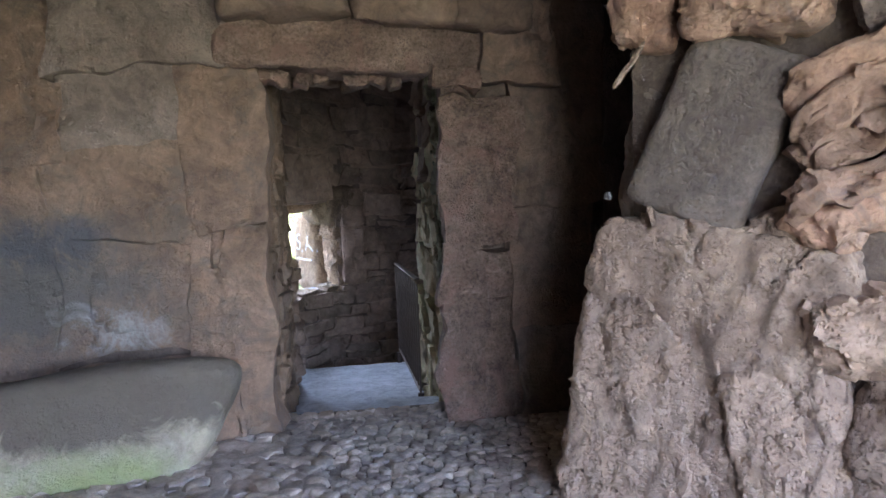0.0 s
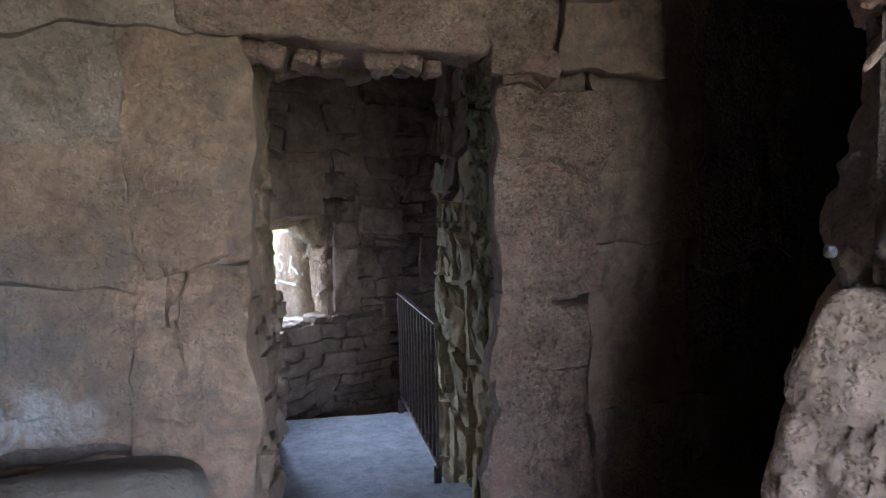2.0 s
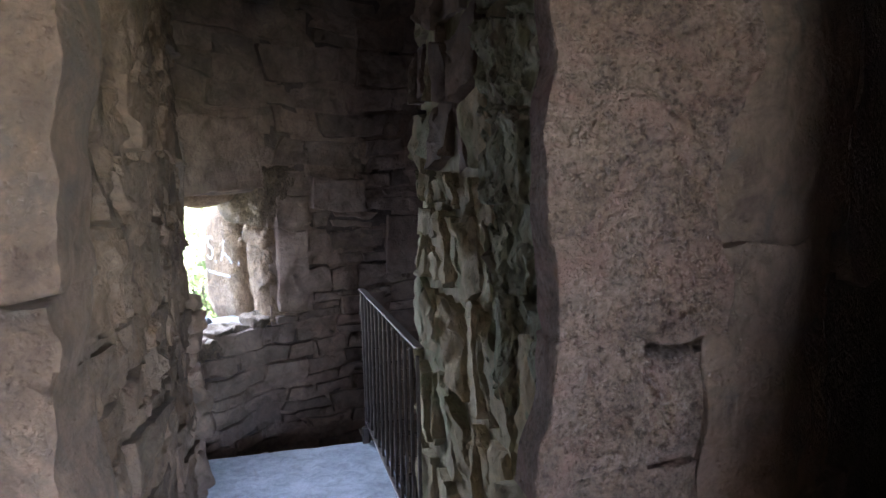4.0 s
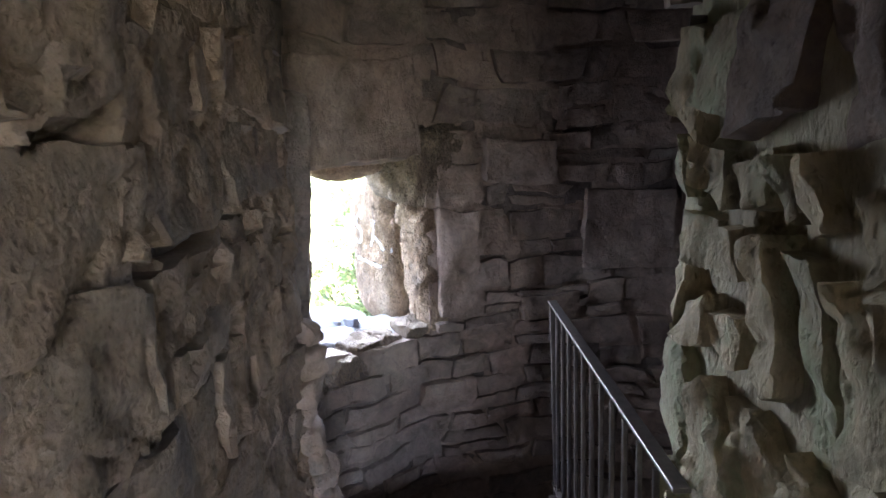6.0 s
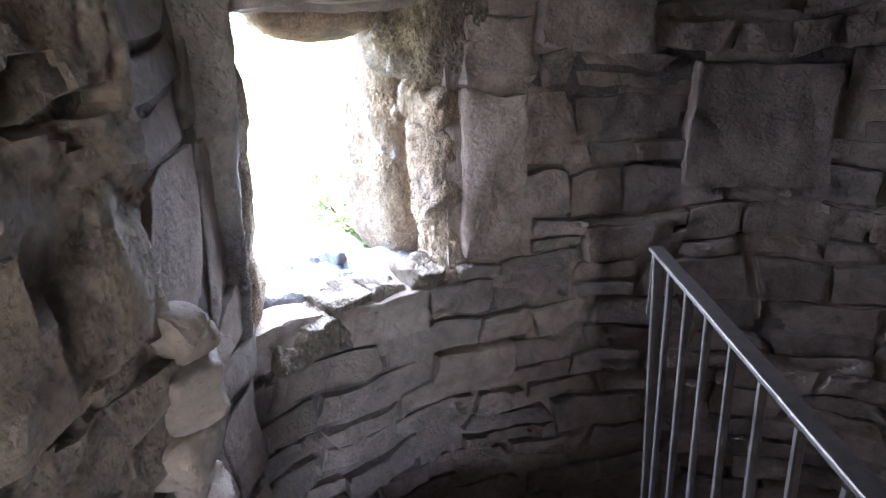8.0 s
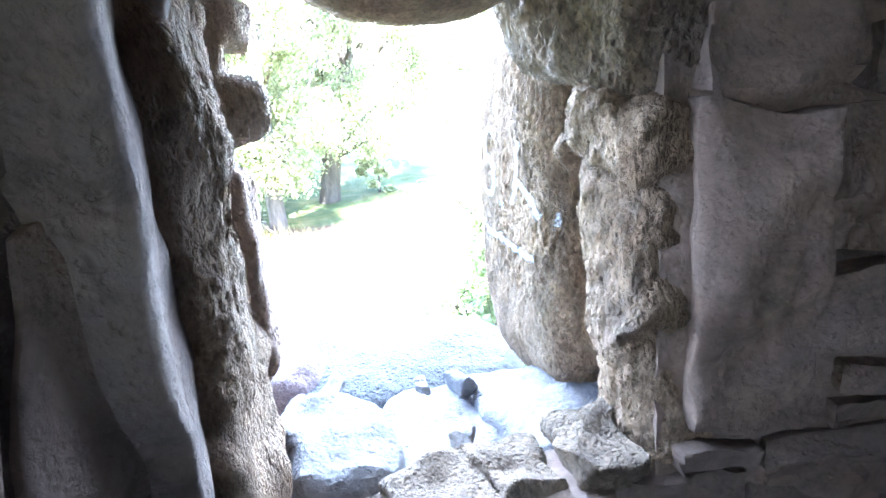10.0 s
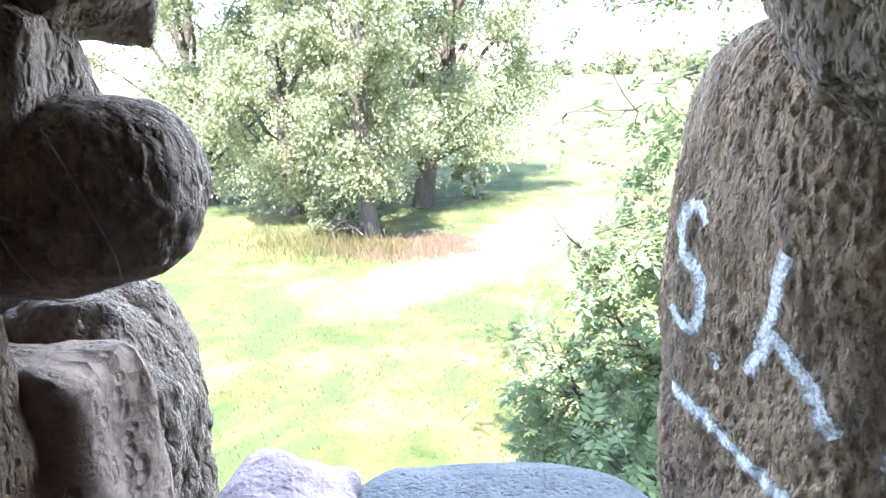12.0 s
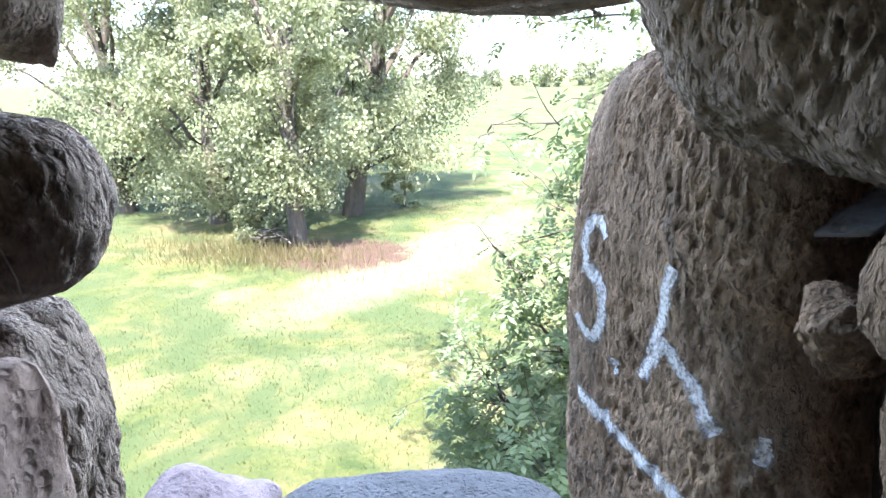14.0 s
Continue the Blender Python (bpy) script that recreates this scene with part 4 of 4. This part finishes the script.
strand(-62, 45, -40, -38, 14, 0.0009)
strand(-70, 20, -20, -10, 8, 0.0006)
strand(-45, 60, -12, -30, -6, 0.0007)
strand(-80, -25, -30, -55, 5, 0.0006)
pebble = boulder("pebble", (1.155, 2.66, 1.475), (0.035, 0.03, 0.035), M_SILL, 88, 2.5, 0.004, 20, (0, 0, 20), 8)
tagged(pebble, "small pale pebble lying on the rock edge", "pebble")

# ---------------- outside ----------------
def ground_mesh():
    n = 150
    s = np.linspace(-1, 1, n)
    xs = np.sign(s) * (np.abs(s) ** 3) * 1500 - 5
    ys = np.sign(s) * (np.abs(s) ** 3) * 1500 + 18
    verts = [(x, y, OUT + 0.15 * noise.noise(Vector((x * 0.22, y * 0.22, 0)))) for y in ys for x in xs]
    faces = [(j * n + i, j * n + i + 1, (j + 1) * n + i + 1, (j + 1) * n + i) for j in range(n - 1) for i in range(n - 1)]
    return verts, faces


def grass_ground():
    m, N, L, b = mat("meadow_ground", 0.95)
    geo = N.new("ShaderNodeNewGeometry")
    P = geo.outputs["Position"]
    c = ramp(N, L, noise_node(N, L, P, 0.9, 9, 0.72), (0.36, (0.046, 0.07, 0.014)), (0.48, (0.10, 0.112, 0.028)), (0.58, (0.165, 0.14, 0.05)), (0.70, (0.23, 0.18, 0.09)))
    f = noise_node(N, L, P, 14, 6, 0.75)
    c = mix(N, L, 0.6, c, ramp(N, L, f, (0.3, (0.5, 0.55, 0.4)), (0.7, (1.3, 1.3, 1.2))), "MULTIPLY")
    dry = noise_node(N, L, P, 0.24, 6, 0.65, 0.8)
    c = mix(N, L, ramp(N, L, dry, (0.50, (0, 0, 0)), (0.66, (0.75, 0.75, 0.75))), c, (0.25, 0.215, 0.105))
    # scattered darker green, dappled tree shade put into the ground colour
    c = mix(N, L, ramp(N, L, noise_node(N, L, P, 0.42, 6, 0.7, 0.6), (0.42, (0.85, 0.85, 0.85)), (0.55, (0, 0, 0))), c, (0.062, 0.088, 0.026))
    # pale dry grass band past the trees, with sunlight put into its colour
    tg = N.new("ShaderNodeTexGradient")
    tg.gradient_type = "SPHERICAL"
    tm = N.new("ShaderNodeMapping")
    tm.vector_type = "TEXTURE"
    tm.inputs["Location"].default_value, tm.inputs["Scale"].default_value = (-6.6, 22.6, OUT), (2.0, 7.5, 4.0)
    tm.inputs["Rotation"].default_value = (0, 0, radians(-12))
    L.new(P, tm.inputs["Vector"])
    L.new(tm.outputs[0], tg.inputs[0])
    sunlit_band = N.new("ShaderNodeMath")
    sunlit_band.operation = "MULTIPLY"
    L.new(tg.outputs["Fac"], sunlit_band.inputs[0])
    L.new(noise_node(N, L, P, 1.2, 6, 0.7), sunlit_band.inputs[1])
    c = mix(N, L, ramp(N, L, sunlit_band.outputs[0], (0.06, (0, 0, 0)), (0.30, (0.8, 0.8, 0.8))), c, (0.27, 0.235, 0.14))
    # bare trodden earth under and beside the trees
    g = N.new("ShaderNodeTexGradient")
    g.gradient_type = "SPHERICAL"
    mp = N.new("ShaderNodeMapping")
    mp.vector_type = "TEXTURE"
    mp.inputs["Location"].default_value, mp.inputs["Scale"].default_value = (-9.1, 22.2, OUT), (3.2, 2.6, 4.0)
    L.new(P, mp.inputs["Vector"])
    L.new(mp.outputs[0], g.inputs[0])
    patch = N.new("ShaderNodeMath")
    patch.operation = "MULTIPLY"
    L.new(g.outputs["Fac"], patch.inputs[0])
    L.new(noise_node(N, L, P, 2.5, 5, 0.7), patch.inputs[1])
    c = mix(N, L, ramp(N, L, patch.outputs[0], (0.12, (0, 0, 0)), (0.22, (1, 1, 1))), c, (0.10, 0.055, 0.036))
    L.new(c, b.inputs["Base Color"])
    bump(N, L, b, f, 0.8, 0.05)
    return m


gv, gf = ground_mesh()
ground = structure(link_mesh("ground", gv, gf, grass_ground()), "sunlit meadow grass below the tower", "ground")


def ground_z(x, y):
    return OUT + 0.15 * noise.noise(Vector((x * 0.22, y * 0.22, 0)))


def wander(a, b, n, amount, rnd):
    a, b = Vector(a), Vector(b)
    return [a.lerp(b, i / n) + Vector((rnd.uniform(-1, 1), rnd.uniform(-1, 1), rnd.uniform(-1, 1))) * amount * (0 if i in (0, n) else 1) for i in range(n + 1)]


def leaf_cloud(blobs, count, size, rng, droop=0.4, narrow=0.35):
    """Many single leaves scattered round the twigs of each clump; returns verts and faces."""
    w = np.array([b[3] * b[4] for b in blobs])
    pick = rng.choice(len(blobs), count, p=w / w.sum())
    B = np.array(blobs)[pick]
    g = rng.normal(size=(count, 3))
    g /= np.linalg.norm(g, axis=1)[:, None]
    rad = rng.random(count) ** 0.45
    # leaves gather on twigs: snap directions towards a limited set per clump
    tw = rng.normal(size=(len(blobs), 26, 3))
    tw /= np.linalg.norm(tw, axis=2)[:, :, None]
    t = tw[pick, rng.integers(0, 26, count)]
    g = g * 0.35 + t * 0.75
    c = B[:, :3] + g * rad[:, None] * np.stack([B[:, 3], B[:, 3], B[:, 4]], 1)
    c[:, 2] -= droop * rad ** 2 * B[:, 4] * 0.6
    d = rng.normal(size=(count, 3)) + np.array((0, 0, -droop * 2))
    d /= np.linalg.norm(d, axis=1)[:, None]
    s = np.cross(d, rng.normal(size=(count, 3)))
    s /= np.linalg.norm(s, axis=1)[:, None]
    L = size * rng.uniform(0.6, 1.3, count)[:, None]
    v = np.stack([c - d * L / 2, c + s * L * narrow, c + d * L / 2, c - s * L * narrow], 1).reshape(-1, 3)
    f = np.arange(count * 4).reshape(-1, 4)
    return v, f


def tree(name, base, height, spread, count, size, seed, label, trunk_r=0.2, clumps=26, low=0.25, lean=(0, 0), leaf=None, category="tree", droop=0.5, narrow=0.35):
    rnd, rng = random.Random(seed), np.random.default_rng(seed)
    x, y = base
    z = ground_z(x, y) - 0.05
    thing = tagged(new(name), label, category)
    thing.location = (x, y, z)
    top = Vector((lean[0], lean[1], height * 0.8))
    pts = wander((0, 0, 0), top, 7, 0.12 * height / 8, rnd)
    v, f = tube(pts, [trunk_r * (1.25 - 0.15 * i) if i < 7 else trunk_r * 0.12 for i in range(8)], 10)
    link_mesh("trunk", v, f, M_BARK, thing)
    blobs = []
    for k in range(clumps):
        h = low + (1.0 - low) * (k + rnd.random()) / clumps
        reach = spread * math.sin(math.pi * min(1, max(0.12, (h - low * 0.6) / (1.08 - low * 0.6)))) ** 0.7 * rnd.uniform(0.45, 1.0)
        a = k * 2.399 + rnd.uniform(-0.4, 0.4)
        c = Vector((math.cos(a) * reach + lean[0] * h, math.sin(a) * reach + lean[1] * h, h * height))
        r = spread * rnd.uniform(0.24, 0.42)
        blobs.append((c.x, c.y, c.z, r, r * rnd.uniform(0.55, 0.8)))
        if k % 2 == 0:
            start = pts[min(6, max(1, int(h * 0.75 * 7)))]
            lv, lf = tube(wander(start, c, 4, 0.1 * spread / 3, rnd), [trunk_r * q for q in (0.38, 0.3, 0.22, 0.14, 0.05)], 6)
            link_mesh("limb", lv, lf, M_BARK, thing)
    v, f = leaf_cloud(blobs, count, size, rng, droop, narrow)
    link_mesh("crown", v, f, leaf or M_LEAF, thing, smooth=False)
    return thing


T1 = "broad grey-green willow with drooping leafy branches on the meadow"
tree("willow_tree", (-10.65, 22.94), 10.5, 3.4, 60000, 0.105, 1, T1, 0.22, 36, 0.18)
tree("willow_tree", (-11.3, 27.3), 13.0, 4.7, 80000, 0.11, 2, "grey-green willow with a leaning dark trunk", 0.32, 36, 0.17, (2.2, 0.5))
tree("willow_tree", (-15.0, 24.8), 11.0, 3.8, 60000, 0.105, 3, "dense green tree beside the willows", 0.24, 34, 0.10)
tree("willow_tree", (-19.5, 25.5), 12.5, 4.4, 52000, 0.125, 4, "dense green tree at the edge of the willow group", 0.28, 34, 0.10)
tree("willow_tree", (-16.5, 32.5), 14.0, 5.0, 44000, 0.15, 5, "tall green tree behind the willows", 0.3, 34, 0.12)
tree("sapling", (-9.9, 28.6), 1.7, 0.9, 2500, 0.12, 6, "small bushy sapling at the willow's foot", 0.05, 10, 0.1, category="bush")
tree("bush", (-12.0, 23.5), 1.5, 1.3, 4000, 0.12, 7, "low green undergrowth beneath the willows", 0.05, 12, 0.1, category="bush")
tree("bush", (-13.2, 24.6), 1.8, 1.6, 5000, 0.12, 8, "low green undergrowth beneath the willows", 0.05, 12, 0.1, category="bush")
rf = random.Random(12)
for k in range(34):
    x, h = -170 + k * 9 + rf.uniform(-5, 5), rf.uniform(4, 10)
    tree("field_tree", (x, 270 + rf.uniform(-30, 30)), h, h * rf.uniform(0.7, 1.1), 1500, 1.0, 20 + k, "distant rounded tree at the far edge of the field", 0.3, 14, 0.02, droop=0.1)


# ash sapling in front of the loophole: pinnate leaves on thin branches
def ash_leaf(rng, at, axis, size, verts, faces):
    axis = axis / np.linalg.norm(axis)
    side = np.cross(axis, np.array((0, 0, 1.0)) + rng.normal(size=3) * 0.25)
    side /= np.linalg.norm(side)
    up = np.cross(side, axis)
    n = 4
    for i in range(n + 1):
        for sgn in ((-1, 1) if i < n else (0,)):
            p = at + axis * size * (0.25 + 0.75 * i / n) - up * 0.12 * size * (i / n) ** 2
            d = axis * (0.5 if sgn else 1.0) + side * sgn * 0.9 - up * rng.uniform(0.0, 0.4)
            d = d / np.linalg.norm(d) * size * rng.uniform(0.34, 0.46)
            w = np.cross(d, up)
            w = w / np.linalg.norm(w) * size * 0.085
            b = len(verts)
            verts += [p, p + d * 0.45 + w, p + d, p + d * 0.45 - w]
            faces.append((b, b + 1, b + 2, b + 3))


def ash(name, base, stems, label, seed, leaves_each, size=0.16):
    rnd, rng = random.Random(seed), np.random.default_rng(seed)
    x, y = base
    z = ground_z(x, y) - 0.05
    thing = tagged(new(name), label, "tree")
    thing.location = (x, y, z)
    o = Vector((x, y, z))
    verts, faces = [], []
    tv, tf = [], []
    for a, b, r, twigs, reach in stems:
        pts = wander(Vector(a) - o, Vector(b) - o, 7, 0.07, rnd)
        v, f = tube(pts, [r * (1 - 0.85 * i / 7) for i in range(8)], 6)
        link_mesh("branch", v, f, M_BARK, thing)
        for k in range(twigs):
            i = rnd.randint(2, 7)
            s = pts[i]
            d = Vector((rnd.uniform(-1, 1), rnd.uniform(-1, 1), rnd.uniform(-0.5, 0.8))).normalized()
            e = s + d * reach * rnd.uniform(0.5, 1.1)
            tp = wander(s, e, 4, 0.03, rnd)
            v, f = tube(tp, [0.007, 0.006, 0.004, 0.003, 0.002], 4)
            base_i = len(tv)
            tv += v
            tf += [[base_i + q for q in ff] for ff in f]
            for m in range(leaves_each):
                t = rnd.uniform(0.25, 1.0)
                p = np.array(s.lerp(e, t))
                ax = np.array(d) * 0.6 + rng.normal(size=3) * 0.6 + np.array((0, 0, -0.1))
                ash_leaf(rng, p, ax, size * rnd.uniform(0.7, 1.2), verts, faces)
    tagged(link_mesh("twig_mass", tv, tf, M_BARK, thing), kind="stuff")
    tagged(link_mesh("foliage", verts, faces, M_ASH, thing, smooth=False), kind="stuff")
    return thing


ash("ash_tree", (-0.6, 11.6), (
    ((-0.6, 11.6, -3.2), (-0.9, 11.3, 0.4), 0.06, 90, 0.8), ((-0.6, 11.6, -2.6), (-1.5, 11.2, -0.6), 0.04, 90, 0.6),
    ((-0.5, 11.6, -2.2), (-0.6, 11.2, -0.5), 0.04, 80, 0.7), ((-0.6, 11.5, -1.6), (-0.2, 11.0, 0.1), 0.03, 70, 0.65),
    ((-0.6, 11.6, -2.0), (-1.35, 10.7, -1.3), 0.03, 80, 0.55), ((-0.6, 11.5, -1.2), (-0.75, 11.3, 0.75), 0.03, 60, 0.48),
    ((-0.6, 11.3, -2.0), (-0.9, 10.6, -0.9), 0.03, 80, 0.6), ((-0.4, 11.4, -1.0), (-0.2, 11.2, 0.6), 0.02, 40, 0.5),
    ((-0.8, 11.4, -0.8), (-1.35, 11.2, 0.2), 0.02, 26, 0.35)), "leafy young ash growing up beside the loophole", 3, 6, 0.17)
ash("ash_tree", (1.6, 11.8), (
    ((1.6, 11.8, -3.2), (0.9, 11.8, 1.9), 0.11, 10, 0.5), ((0.95, 11.8, 1.5), (-1.5, 11.4, 1.0), 0.022, 26, 0.42),
    ((0.9, 11.8, 1.8), (-1.2, 11.5, 1.6), 0.024, 30, 0.45), ((1.0, 11.8, 1.2), (-0.7, 11.4, 0.95), 0.02, 24, 0.4),
    ((0.9, 11.8, 1.9), (-1.7, 11.6, 2.0), 0.026, 34, 0.5), ((1.1, 11.8, 0.8), (-0.4, 11.4, 0.75), 0.02, 22, 0.4),
    ((0.9, 11.8, 1.8), (-0.4, 11.2, 1.45), 0.022, 26, 0.4),
    # unseen upper crown, added to throw dappled shade on the meadow
    ((0.9, 11.8, 1.9), (0.2, 11.5, 4.2), 0.06, 60, 1.0), ((0.5, 11.7, 3.4), (-1.4, 12.0, 5.6), 0.05, 70, 1.1),
    ((0.4, 11.6, 3.8), (0.4, 12.6, 6.8), 0.05, 70, 1.1), ((0.6, 11.7, 3.0), (1.8, 12.2, 5.2), 0.05, 60, 1.1)), "thin ash with bare twigs overhanging the meadow", 5, 5)


# grass tufts, dry reeds, brushwood
def blades(count, area_fn, h, w, rng):
    p = area_fn(rng, count)
    z = np.array([ground_z(a, b) for a, b in p])
    base = np.column_stack([p, z])
    a = rng.uniform(0, 2 * math.pi, count)
    s = np.column_stack([np.cos(a), np.sin(a), np.zeros(count)]) * w
    hh = h * rng.uniform(0.5, 1.4, count)
    tip = base + np.column_stack([rng.normal(0, 0.35, (count, 2)) * hh[:, None], hh])
    v = np.stack([base - s, base + s, tip], 1).reshape(-1, 3)
    return v, np.arange(count * 3).reshape(-1, 3)


def meadow(rng, n):
    r = 5 + 24 * rng.random(n) ** 0.8
    a = radians(90) + np.radians(rng.uniform(-18, 62, n))
    return np.column_stack([-0.5 + r * np.cos(a), 7.5 + r * np.sin(a)])


def reed_bed(rng, n):
    return np.column_stack([rng.normal(-11.3, 1.7, n), rng.normal(21.3, 0.7, n)])


rng = np.random.default_rng(5)
v, f = blades(70000, meadow, 0.05, 0.006, rng)
tagged(link_mesh("grass", v, f, M_GRASS, smooth=False), "short sunlit meadow grass", "grass", kind="stuff")
v, f = blades(2200, reed_bed, 0.34, 0.010, rng)
tagged(link_mesh("reeds", v, f, M_REED, smooth=False), "tall dry straw-coloured grass by the trees", "grass", kind="stuff")
heap = tagged(new("brushwood"), "heap of dark dead branches under the willow", "brushwood")
heap.location = (-11.2, 22.4, ground_z(-11.2, 22.4))
for k in range(16):
    a = rs.uniform(0, 6.28)
    c = Vector((rs.uniform(-0.35, 0.35), rs.uniform(-0.3, 0.3), 0.05 + 0.03 * k))
    d = Vector((math.cos(a), math.sin(a), rs.uniform(-0.15, 0.25))) * rs.uniform(0.3, 0.7)
    v, f = tube(wander(c - d, c + d, 3, 0.05, rs), [0.03, 0.026, 0.02, 0.012], 5)
    link_mesh("branch", v, f, M_BARK, heap)
